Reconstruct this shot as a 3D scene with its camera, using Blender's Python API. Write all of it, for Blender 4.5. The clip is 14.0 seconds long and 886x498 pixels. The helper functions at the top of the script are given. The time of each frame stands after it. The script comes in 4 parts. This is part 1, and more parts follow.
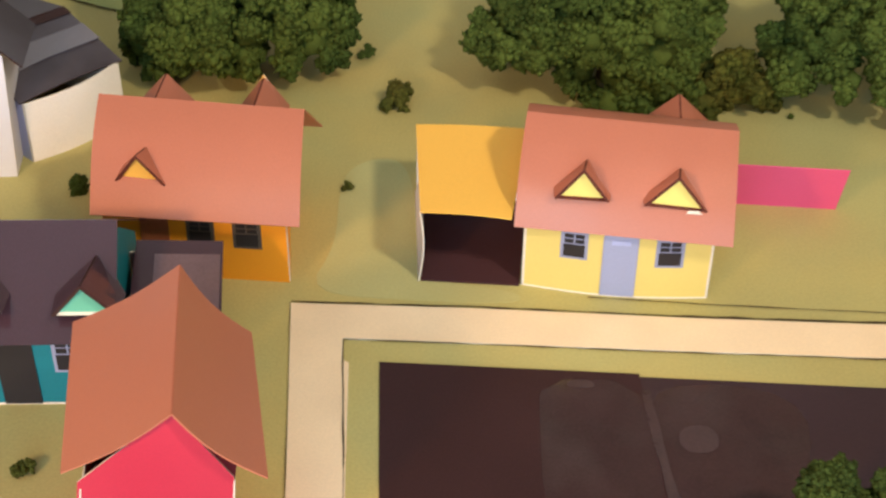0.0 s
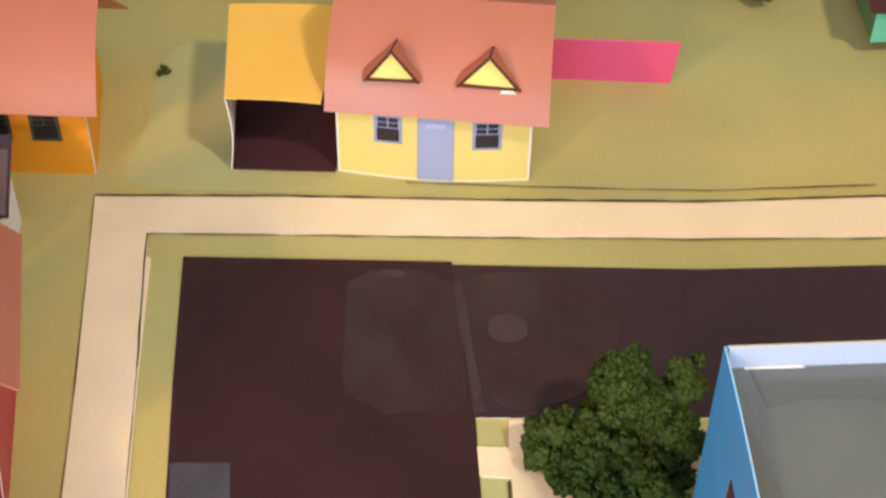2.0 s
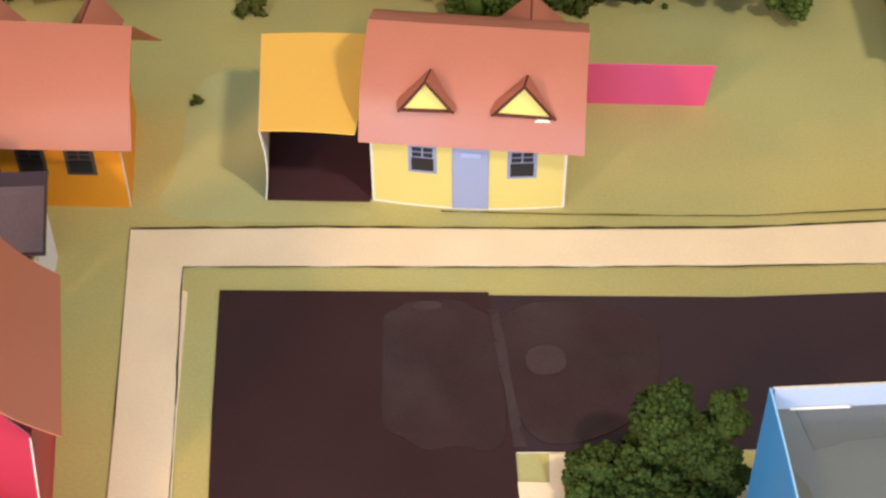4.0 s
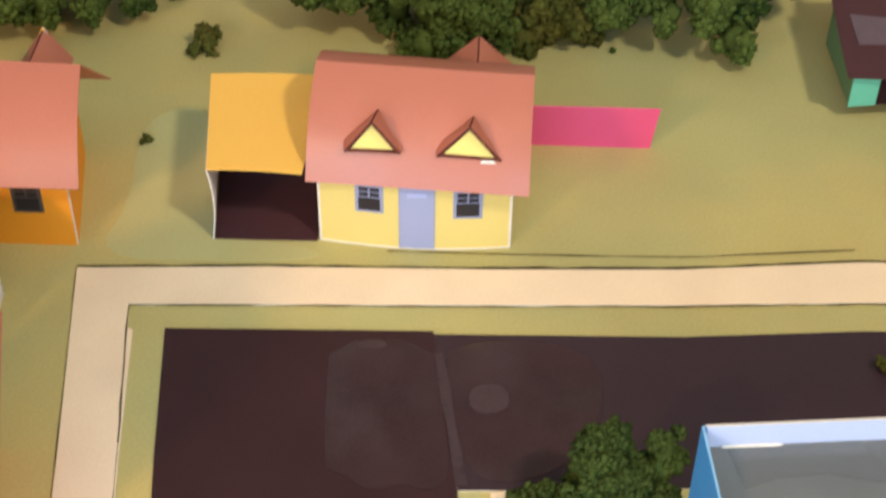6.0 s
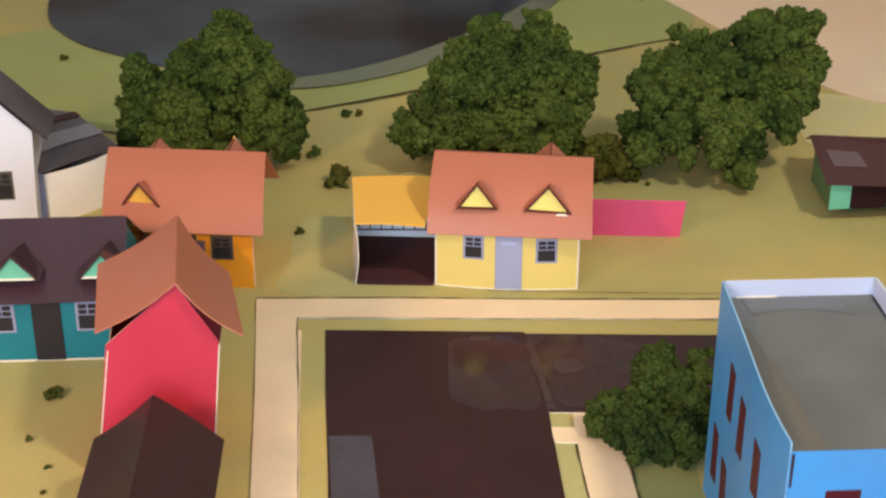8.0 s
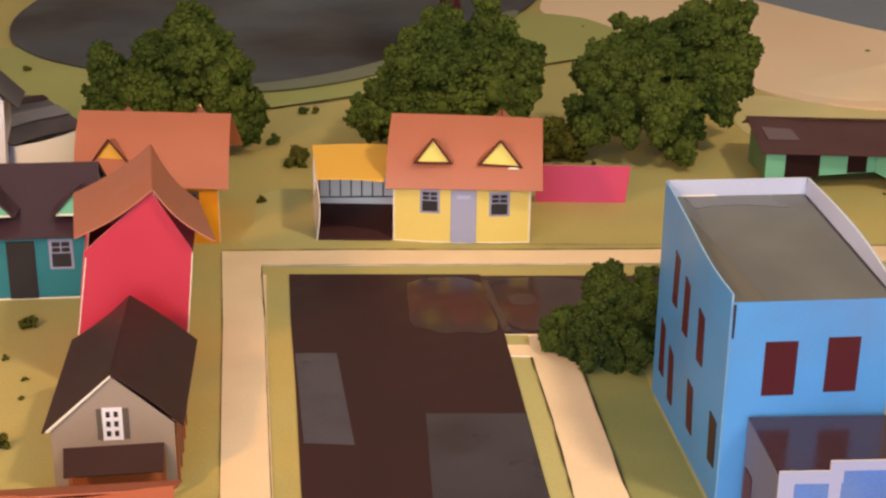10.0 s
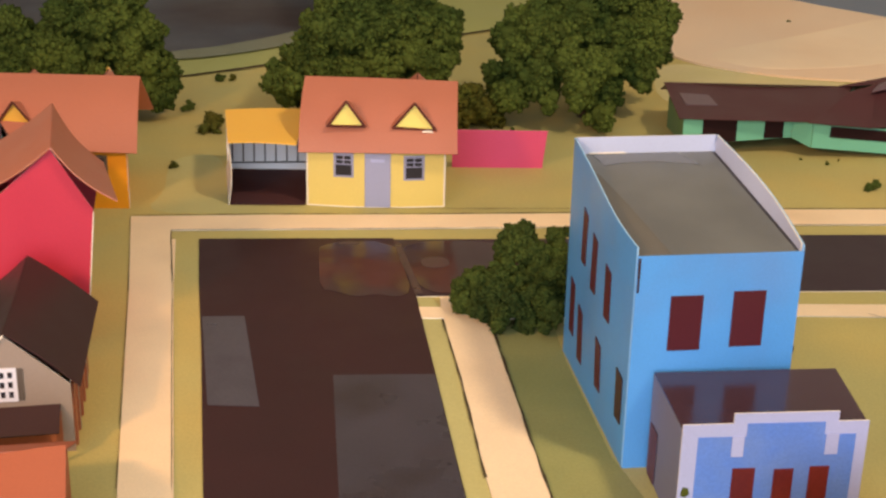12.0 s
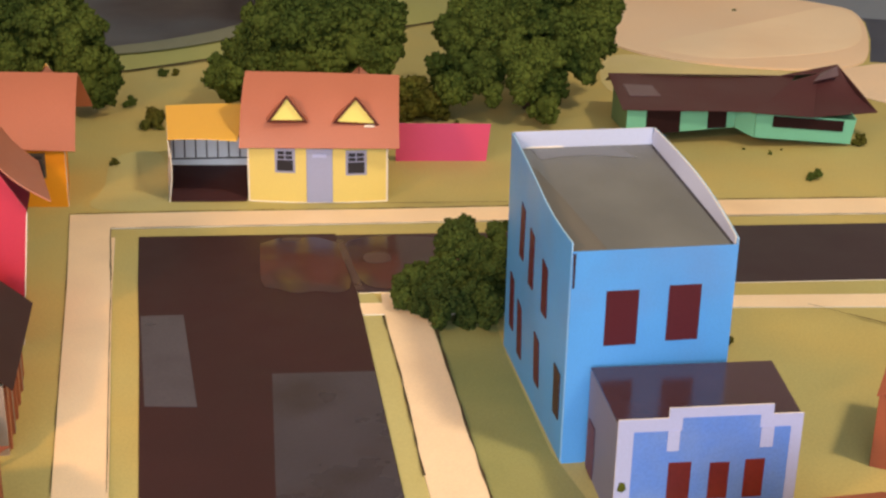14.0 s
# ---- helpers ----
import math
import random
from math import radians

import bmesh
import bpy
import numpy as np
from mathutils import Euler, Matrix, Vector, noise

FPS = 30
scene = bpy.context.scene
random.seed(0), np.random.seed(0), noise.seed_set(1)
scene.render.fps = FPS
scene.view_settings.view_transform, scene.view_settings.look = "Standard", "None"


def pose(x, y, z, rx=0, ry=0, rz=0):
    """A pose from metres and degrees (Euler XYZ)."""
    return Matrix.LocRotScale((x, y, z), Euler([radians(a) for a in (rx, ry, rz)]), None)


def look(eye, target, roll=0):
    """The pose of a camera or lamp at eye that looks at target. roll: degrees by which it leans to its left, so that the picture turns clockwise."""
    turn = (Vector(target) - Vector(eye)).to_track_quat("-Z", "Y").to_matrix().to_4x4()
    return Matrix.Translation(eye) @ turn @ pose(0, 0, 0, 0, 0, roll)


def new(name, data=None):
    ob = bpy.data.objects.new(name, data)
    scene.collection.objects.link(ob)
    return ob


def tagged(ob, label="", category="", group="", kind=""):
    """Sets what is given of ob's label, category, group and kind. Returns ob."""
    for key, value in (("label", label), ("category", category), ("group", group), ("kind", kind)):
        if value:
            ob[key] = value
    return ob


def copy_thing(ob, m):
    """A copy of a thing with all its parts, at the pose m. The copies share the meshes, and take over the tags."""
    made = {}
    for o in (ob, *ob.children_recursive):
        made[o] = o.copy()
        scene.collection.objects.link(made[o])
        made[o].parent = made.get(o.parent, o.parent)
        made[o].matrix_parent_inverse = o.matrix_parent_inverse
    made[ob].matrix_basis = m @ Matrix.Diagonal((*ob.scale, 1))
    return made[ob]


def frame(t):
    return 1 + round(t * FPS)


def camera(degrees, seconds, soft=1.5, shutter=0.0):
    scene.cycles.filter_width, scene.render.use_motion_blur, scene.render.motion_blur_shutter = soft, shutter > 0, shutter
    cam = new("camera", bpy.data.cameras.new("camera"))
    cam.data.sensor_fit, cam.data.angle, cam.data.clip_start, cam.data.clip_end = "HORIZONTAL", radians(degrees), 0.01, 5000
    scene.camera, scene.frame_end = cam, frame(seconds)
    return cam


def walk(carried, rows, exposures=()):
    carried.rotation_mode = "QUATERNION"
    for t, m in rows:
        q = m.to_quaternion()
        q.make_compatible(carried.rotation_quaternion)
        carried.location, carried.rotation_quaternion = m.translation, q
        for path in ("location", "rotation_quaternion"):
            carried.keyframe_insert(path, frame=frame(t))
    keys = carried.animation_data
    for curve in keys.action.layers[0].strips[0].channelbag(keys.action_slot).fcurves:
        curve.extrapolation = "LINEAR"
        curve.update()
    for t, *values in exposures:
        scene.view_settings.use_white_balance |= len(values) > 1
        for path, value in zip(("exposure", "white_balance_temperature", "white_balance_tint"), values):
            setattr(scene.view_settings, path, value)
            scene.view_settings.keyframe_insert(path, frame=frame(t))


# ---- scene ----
cam = camera(34.24, 14.0, soft=2.4, shutter=0.5)
PATH = [
    (0, pose(0.0217, -0.6823, 0.5336, 53.26, -0.54, 6.22)),
    (0.5, pose(0.0158, -0.6368, 0.5236, 52.02, 0.08, 6.93)),
    (1, pose(0.0445, -0.6116, 0.5444, 51.92, 1.03, 6.42)),
    (1.5, pose(0.0765, -0.6302, 0.5453, 49.51, -0.03, 4.40)),
    (2, pose(0.0946, -0.6446, 0.5251, 47.92, -0.74, 3.62)),
    (2.5, pose(0.0940, -0.6485, 0.5223, 47.00, -0.72, 3.67)),
    (3, pose(0.1033, -0.6420, 0.5312, 47.69, 0.81, 4.37)),
    (3.2, pose(0.0875, -0.6383, 0.5339, 47.73, 0.82, 4.32)),
    (5.3, pose(0.0893, -0.6304, 0.5351, 48.87, -0.68, 3.27)),
    (5.5, pose(0.0893, -0.6331, 0.5286, 48.99, -0.78, 3.25)),
    (6, pose(0.0984, -0.6367, 0.5374, 49.65, -0.72, 3.04)),
    (6.5, pose(0.1120, -0.6730, 0.5580, 53.27, 0.33, 3.27)),
    (7, pose(0.1242, -0.8305, 0.5464, 57.41, 0.46, 3.44)),
    (7.2, pose(0.1135, -0.8720, 0.5432, 59.06, 0.59, 4.42)),
    (9.3, pose(0.0587, -1.0913, 0.4113, 69.37, -1.00, 2.01)),
    (9.5, pose(0.0607, -1.0886, 0.4086, 69.31, -0.96, 1.87)),
    (10, pose(0.0666, -1.0928, 0.4085, 69.17, -0.50, 1.57)),
    (10.5, pose(0.0708, -1.0868, 0.4024, 69.23, -0.49, 1.32)),
    (11, pose(0.0755, -1.0849, 0.3925, 68.99, -0.89, 0.86)),
    (11.5, pose(0.0833, -1.0857, 0.3915, 68.80, -1.12, -0.12)),
    (12, pose(0.0845, -1.0859, 0.3906, 68.52, -1.21, -0.85)),
    (12.5, pose(0.0873, -1.0819, 0.3873, 68.06, -1.43, -1.69)),
    (13, pose(0.0845, -1.0834, 0.3860, 67.76, -1.35, -1.85)),
    (13.5, pose(0.0908, -1.0820, 0.3881, 67.81, -1.23, -2.20)),
    (14, pose(0.0973, -1.0810, 0.3935, 68.11, -1.12, -2.62)),
]
walk(cam, PATH, [(0, -0.30, 6300, 14), (1.6, -0.30, 6200, 12), (2.4, -0.29, 5900, 14), (6.6, -0.30, 5780, 12), (7.2, -0.36, 5700, 11), (9.3, -0.67, 7600, 25), (14, -0.58, 7200, 22)])

# ---- light: a room lamp to the front right, a window behind, pale walls around ----
U = 0.05  # the town is drawn in units of 5 cm

world = bpy.data.worlds.new("room_air")
scene.world = world
world.use_nodes = True
world.node_tree.nodes["Background"].inputs[0].default_value = (1.0, 0.86, 0.66, 1)
world.node_tree.nodes["Background"].inputs[1].default_value = 0.0

LAMP_AT = (0.92, -0.94, 1.60)
lamp_data = bpy.data.lights.new("ceiling_lamp_light", "AREA")
lamp_data.shape, lamp_data.size, lamp_data.energy = "DISK", 0.20, 26.5
lamp_data.color = (1.0, 0.87, 0.62)
lamp_ob = new("ceiling_lamp_light", lamp_data)
lamp_ob.matrix_world = look(LAMP_AT, (0.35, 0.35, 0.0))

window_data = bpy.data.lights.new("window_light", "AREA")
window_data.shape, window_data.size, window_data.size_y, window_data.energy = "RECTANGLE", 1.6, 1.7, 71.0
window_data.color = (0.69, 0.87, 1.0)
window_ob = new("window_light", window_data)
window_ob.matrix_world = look((-0.1, -2.2, 0.85), (0.1, 0.0, 1.25))

warm_data = bpy.data.lights.new("table_lamp_light", "AREA")
warm_data.shape, warm_data.size, warm_data.energy = "DISK", 0.14, 11.0
warm_data.color = (1.0, 0.58, 0.24)
warm_ob = new("table_lamp_light", warm_data)
warm_ob.matrix_world = look((-0.62, -1.15, 0.70), (-0.05, -0.3, 0.0))


# ---- materials ----
def rgb(r, g, b):
    """Linear colour from the usual 0..255 values."""
    return tuple(((c / 255) / 12.92 if c / 255 < 0.04045 else ((c / 255 + 0.055) / 1.055) ** 2.4) for c in (r, g, b)) + (1,)


def material(name, colour, rough=0.7, vary=0.12, grain=900.0, blotch=14.0, bump=0.12, gloss=0.35, second=None, second_scale=6.0, second_at=0.55, wave=0.0, depth=0.0004, crumbs=0.0):
    """Paper, paint or foam: fine grain and large blotches round one colour, a little relief."""
    m = bpy.data.materials.new(name)
    m.use_nodes = True
    nt = m.node_tree
    n, l = nt.nodes, nt.links
    b = n["Principled BSDF"]
    co = n.new("ShaderNodeTexCoord")
    info = n.new("ShaderNodeObjectInfo")
    shift = n.new("ShaderNodeVectorMath")
    shift.operation = "MULTIPLY_ADD"
    l.new(info.outputs["Random"], shift.inputs[0])
    shift.inputs[1].default_value = (3.1, 1.7, 2.3)
    l.new(co.outputs["Object"], shift.inputs[2])

    def noise_at(scale, detail):
        t = n.new("ShaderNodeTexNoise")
        t.inputs["Scale"].default_value = scale
        t.inputs["Detail"].default_value = detail
        l.new(shift.outputs[0], t.inputs["Vector"])
        return t

    fine, large = noise_at(grain, 4.0), noise_at(blotch, 5.0)
    base = n.new("ShaderNodeRGB")
    base.outputs[0].default_value = colour
    colour_out = base.outputs[0]
    if second:
        patch = noise_at(second_scale, 3.0)
        ramp = n.new("ShaderNodeValToRGB")
        ramp.color_ramp.elements[0].position, ramp.color_ramp.elements[1].position = second_at - 0.12, second_at + 0.12
        l.new(patch.outputs["Fac"], ramp.inputs[0])
        mix = n.new("ShaderNodeMix")
        mix.data_type = "RGBA"
        l.new(ramp.outputs[0], mix.inputs["Factor"])
        mix.inputs["A"].default_value, mix.inputs["B"].default_value = colour, second
        colour_out = mix.outputs["Result"]
    add = n.new("ShaderNodeMath")
    add.operation = "ADD"
    l.new(fine.outputs["Fac"], add.inputs[0])
    l.new(large.outputs["Fac"], add.inputs[1])
    rng = n.new("ShaderNodeMapRange")
    rng.inputs["From Min"].default_value, rng.inputs["From Max"].default_value = 0.6, 1.4
    rng.inputs["To Min"].default_value, rng.inputs["To Max"].default_value = 1 - vary, 1 + vary
    l.new(add.outputs[0], rng.inputs["Value"])
    hsv = n.new("ShaderNodeHueSaturation")
    l.new(colour_out, hsv.inputs["Color"])
    value = rng.outputs[0]
    if crumbs:
        geo = n.new("ShaderNodeNewGeometry")
        tone = n.new("ShaderNodeMapRange")
        tone.inputs["To Min"].default_value, tone.inputs["To Max"].default_value = 1 - crumbs, 1 + crumbs
        l.new(geo.outputs["Random Per Island"], tone.inputs["Value"])
        both = n.new("ShaderNodeMath")
        both.operation = "MULTIPLY"
        l.new(value, both.inputs[0])
        l.new(tone.outputs[0], both.inputs[1])
        value = both.outputs[0]
    l.new(value, hsv.inputs["Value"])
    l.new(hsv.outputs[0], b.inputs["Base Color"])
    rr = n.new("ShaderNodeMapRange")
    rr.inputs["From Min"].default_value, rr.inputs["From Max"].default_value = 0.3, 0.7
    rr.inputs["To Min"].default_value, rr.inputs["To Max"].default_value = max(0.02, rough * 0.8), min(1, rough * 1.2)
    l.new(large.outputs["Fac"], rr.inputs["Value"])
    l.new(rr.outputs[0], b.inputs["Roughness"])
    b.inputs["Specular IOR Level"].default_value = gloss
    bp = n.new("ShaderNodeBump")
    bp.inputs["Strength"].default_value = bump
    bp.inputs["Distance"].default_value = depth
    l.new(fine.outputs["Fac"], bp.inputs["Height"])
    if wave:
        slow = noise_at(22.0, 1.0)
        bw = n.new("ShaderNodeBump")
        bw.inputs["Strength"].default_value = wave
        bw.inputs["Distance"].default_value = 0.003
        l.new(slow.outputs["Fac"], bw.inputs["Height"])
        l.new(bw.outputs[0], bp.inputs["Normal"])
    l.new(bp.outputs[0], b.inputs["Normal"])
    return m


PAPER = material("white_paper_edge", rgb(232, 222, 208), 0.8)
WHITE = material("white_card", rgb(226, 224, 233), 0.65, 0.06)
BLUEWHITE = material("bluish_white_paper", rgb(240, 244, 252), 0.6, 0.04)
PARAPET = material("pale_blue_white_card", rgb(184, 191, 216), 0.55, 0.06)
CREAM = material("cream_card", rgb(248, 240, 233), 0.7, 0.08)
GRASS = material("olive_painted_board", rgb(182, 172, 111), 0.75, 0.14, 600, 11, second=rgb(194, 174, 106), second_scale=7.0)
GRASS_PALE = material("pale_olive_patch", rgb(189, 181, 122), 0.75, 0.10, 600, 12, second=rgb(184, 174, 114), second_scale=11)
# olive board darkened: the blue building's shadow is put into this colour
GRASS_COOL = material("grey_green_shaded_strip", rgb(150, 149, 93), 0.75, 0.14, 600, 12, second=rgb(132, 138, 86), second_scale=9)
MEADOW = material("light_green_board", rgb(166, 170, 106), 0.75, 0.10, 600, 9)
SAND = material("sand_coloured_board", rgb(243, 214, 183), 0.8, 0.08, 600, 8, second=rgb(236, 203, 170), second_scale=4.0)
SAND_PALE = material("pale_sand_tone", rgb(247, 222, 190), 0.8, 0.06, 600, 8, second=rgb(240, 210, 176), second_scale=5.0)
PAVING = material("pale_tan_paper", rgb(247, 219, 182), 0.75, 0.08, 700, 22, second=rgb(236, 206, 168), second_scale=9.0, second_at=0.62)
ROAD = material("dark_brown_glossy_card", rgb(60, 39, 40), 0.45, 0.22, 700, 16, bump=0.05, gloss=0.12, wave=0.12)
ROAD_SIDE = material("dark_plum_glossy_card", rgb(60, 44, 49), 0.36, 0.2, 700, 16, bump=0.05, gloss=0.2, wave=0.12)
ROAD_FILM = material("clear_glossy_tape_on_card", rgb(60, 40, 40), 0.15, 0.3, 700, 34, bump=0.05, gloss=0.34, second=rgb(66, 50, 50), second_scale=20, wave=0.42)
ROAD_SMEAR = material("grey_smeared_glue", rgb(70, 54, 55), 0.3, 0.3, 500, 40, bump=0.06, gloss=0.3, second=rgb(70, 52, 54), second_scale=26, wave=0.2)
ROAD_GREY = material("grey_worn_film", rgb(64, 59, 67), 0.30, 0.22, 500, 26, bump=0.06, gloss=0.32, second=rgb(54, 44, 45), second_scale=18, wave=0.1)
ROAD_PALE = material("pale_grey_worn_film", rgb(77, 73, 82), 0.32, 0.26, 500, 30, bump=0.06, gloss=0.4, second=rgb(66, 61, 69), second_scale=26, wave=0.1)
GREYROOF = material("warm_grey_card", rgb(98, 100, 99), 0.42, 0.09, gloss=0.6, second=rgb(110, 112, 110), second_scale=12)
PALETAB = material("pale_grey_paper", rgb(130, 130, 132), 0.35, 0.08, gloss=0.5)
TAPE = material("clear_tape_on_grey_card", rgb(98, 100, 100), 0.18, 0.08, 900, 20, bump=0.03, gloss=0.6, wave=0.12)
ROOF_SHADE = material("brownish_grey_shade", rgb(104, 100, 93), 0.6, 0.08)
PENCIL = material("dark_pencil", rgb(74, 62, 40), 0.8, 0.3, 300, 40)
TERRACOTTA = material("terracotta_card", rgb(185, 110, 85), 0.42, 0.08, gloss=0.5)
# darkened terracotta: the shade lines round the dormers, put into the colour
TERRACOTTA_SHADE = material("brown_red_card_shade", rgb(92, 42, 31), 0.7, 0.1)
RUSSET = material("russet_card", rgb(184, 110, 84), 0.42, 0.06, gloss=0.55)
YELLOW = material("pale_yellow_card", rgb(222, 198, 114), 0.7, 0.05)
BRIGHT = material("bright_yellow_card", rgb(250, 228, 128), 0.7, 0.05)
GOLD = material("golden_yellow_card", rgb(250, 192, 84), 0.65, 0.06)
ORANGE = material("orange_card", rgb(240, 156, 30), 0.7, 0.07)
PINK = material("raspberry_pink_card", rgb(198, 54, 76), 0.5, 0.07)
HOTPINK = material("hot_pink_card", rgb(238, 92, 138), 0.6, 0.05)
BLUE = material("sky_blue_card", rgb(72, 153, 224), 0.42, 0.10, 900, 20, gloss=0.5, second=rgb(84, 146, 211), second_scale=16, second_at=0.6)
BLUE_EDGE = material("pale_blue_card_edge", rgb(150, 196, 232), 0.7)
LILAC = material("lilac_blue_card", rgb(86, 128, 206), 0.5, 0.12, 700, 26, second=rgb(102, 134, 196), second_scale=30)
PALE_LILAC = material("pale_lilac_trim", rgb(170, 176, 214), 0.6, 0.08)
TEAL = material("teal_card", rgb(24, 118, 130), 0.55, 0.12)
MINT = material("mint_green_card", rgb(106, 184, 156), 0.65, 0.07)
# shaded copy of the mint card, for the end wall turned from the light
MINT_SHADED = material("shaded_mint_card", rgb(98, 132, 96), 0.7, 0.12)
AUBERGINE = material("aubergine_brown_glossy_card", rgb(66, 46, 54), 0.15, 0.16, gloss=0.55, wave=0.06)
UMBER = material("dark_umber_card", rgb(60, 38, 37), 0.45, 0.14, gloss=0.25)
SLATE = material("slate_card", rgb(86, 80, 88), 0.45, 0.14, gloss=0.5, second=rgb(62, 54, 60), second_scale=16)
CHOCOLATE = material("red_brown_card", rgb(78, 44, 46), 0.4, 0.16, gloss=0.25, wave=0.06)
AUBERGINE_PALE = material("pale_aubergine_card", rgb(104, 84, 90), 0.35, 0.2, 500, 40)
SLATE_PALE = material("pale_slate_card", rgb(118, 114, 122), 0.45, 0.1)
TAUPE = material("taupe_grey_card", rgb(152, 136, 124), 0.7, 0.07)
TAUPE_LILAC = material("grey_lilac_card", rgb(112, 116, 146), 0.55, 0.14)
TIMBER = material("reddish_timber_card", rgb(160, 92, 60), 0.7, 0.16, 500, 30)
BRICK = material("brick_orange_card", rgb(166, 90, 64), 0.6, 0.08)
MAROON = material("maroon_ink", rgb(80, 24, 34), 0.5, 0.12)
RUSTRED = material("rust_red_ink", rgb(110, 36, 28), 0.5, 0.2, 500, 30, second=rgb(92, 28, 34), second_scale=18)
WINE_DULL = material("dull_wine_paper", rgb(92, 62, 76), 0.6, 0.12)
WINE = material("wine_red_paper", rgb(134, 44, 58), 0.6, 0.1)
GREYFRAME = material("grey_blue_ink", rgb(150, 152, 178), 0.65, 0.08)
DARKFRAME = material("dark_grey_ink", rgb(92, 82, 74), 0.65, 0.1)
DOOR = material("lavender_grey_ink", rgb(156, 160, 190), 0.65, 0.06)
PANE = material("black_brown_ink", rgb(42, 38, 42), 0.4, 0.15)
PLUM = material("dark_plum_card", rgb(70, 43, 46), 0.7, 0.16, gloss=0.12)
NIGHT = material("black_brown_card", rgb(44, 26, 27), 0.75, 0.2, gloss=0.08)
LEAF = material("green_foam_foliage", rgb(78, 91, 40), 0.95, 0.26, 650, 70, bump=0.4, depth=0.001, gloss=0.08, second=rgb(54, 70, 31), second_scale=16, crumbs=0.22)
# same foam, darkened in colour for the shade of the blue building
LEAF_SHADED = material("shaded_green_foam_foliage", rgb(66, 78, 34), 0.95, 0.26, 650, 70, bump=0.4, depth=0.001, gloss=0.08, second=rgb(40, 54, 27), second_scale=18, crumbs=0.25)
LEAF_OLIVE = material("olive_foam_foliage", rgb(88, 84, 36), 0.95, 0.4, 650, 70, bump=0.6, depth=0.001, gloss=0.08, second=rgb(70, 76, 30), second_scale=30, crumbs=0.3)
BARK = material("brown_bark", rgb(84, 62, 44), 0.9, 0.3, 500, 60)
# the second tone paints broad dark reflections into the pond's colour
WATER = material("dark_slate_glossy_sheet", rgb(70, 81, 94), 0.42, 0.3, 300, 7, bump=0.02, gloss=0.2, second=rgb(46, 35, 39), second_scale=3.4, second_at=0.51)
SHORE = material("grey_green_shore_paint", rgb(128, 132, 112), 0.6, 0.16, 300, 10, bump=0.03, gloss=0.15, second=rgb(104, 110, 100), second_scale=8)
EARTH = material("pale_straw_board", rgb(212, 198, 146), 0.78, 0.1, 600, 9, second=rgb(202, 190, 128), second_scale=8)
NOTCH_SHADE = material("dark_blue_shade", rgb(64, 72, 92), 0.6, 0.14, 300, 6)
CARPET = material("blue_grey_tabletop", rgb(124, 136, 152), 0.6, 0.12, 300, 6)
CEILING = material("white_ceiling_paint", rgb(240, 240, 238), 0.9, 0.03, 200, 3)
PLASTER = material("warm_white_wall_paint", rgb(206, 200, 190), 0.85, 0.04, 200, 3)


# ---- building helpers ----
def link_mesh(name, verts, faces, mats, parent=None, label="", rim=None, smooth=False):
    me = bpy.data.meshes.new(name)
    me.from_pydata([(x * U, y * U, z * U) for x, y, z in verts], [], faces)
    for m in mats:
        me.materials.append(m)
    if rim:
        me.polygons.foreach_set("material_index", [1 if i >= rim else 0 for i in range(len(faces))])
    if smooth:
        me.polygons.foreach_set("use_smooth", [True] * len(faces))
    me.update()
    ob = new(name, me)
    if parent:
        ob.parent = parent
    if label:
        tagged(ob, label)
    return ob


def thing(name, x, y, turn, label, category, group="", z=0.0):
    ob = new(name)
    ob.matrix_world = pose(x * U, y * U, z * U, 0, 0, turn)
    ob.empty_display_size = 0.01
    return tagged(ob, label, category, group)


def sheet(name, pts, mat, parent=None, label="", thick=0.016, edge=None):
    """A flat piece of card with any outline, in 3D, with thickness and pale cut edges."""
    p = [Vector(q) for q in pts]
    nrm = Vector((0, 0, 0))
    for i, a in enumerate(p):
        nrm += a.cross(p[(i + 1) % len(p)])
    nrm.normalize()
    k = len(p)
    verts = [q + nrm * thick / 2 for q in p] + [q - nrm * thick / 2 for q in p]
    faces = [tuple(range(k)), tuple(range(2 * k - 1, k - 1, -1))]
    faces += [(i, i + k, (i + 1) % k + k, (i + 1) % k) for i in range(k)]
    return link_mesh(name, verts, faces, [mat, edge or PAPER], parent, label, rim=2)


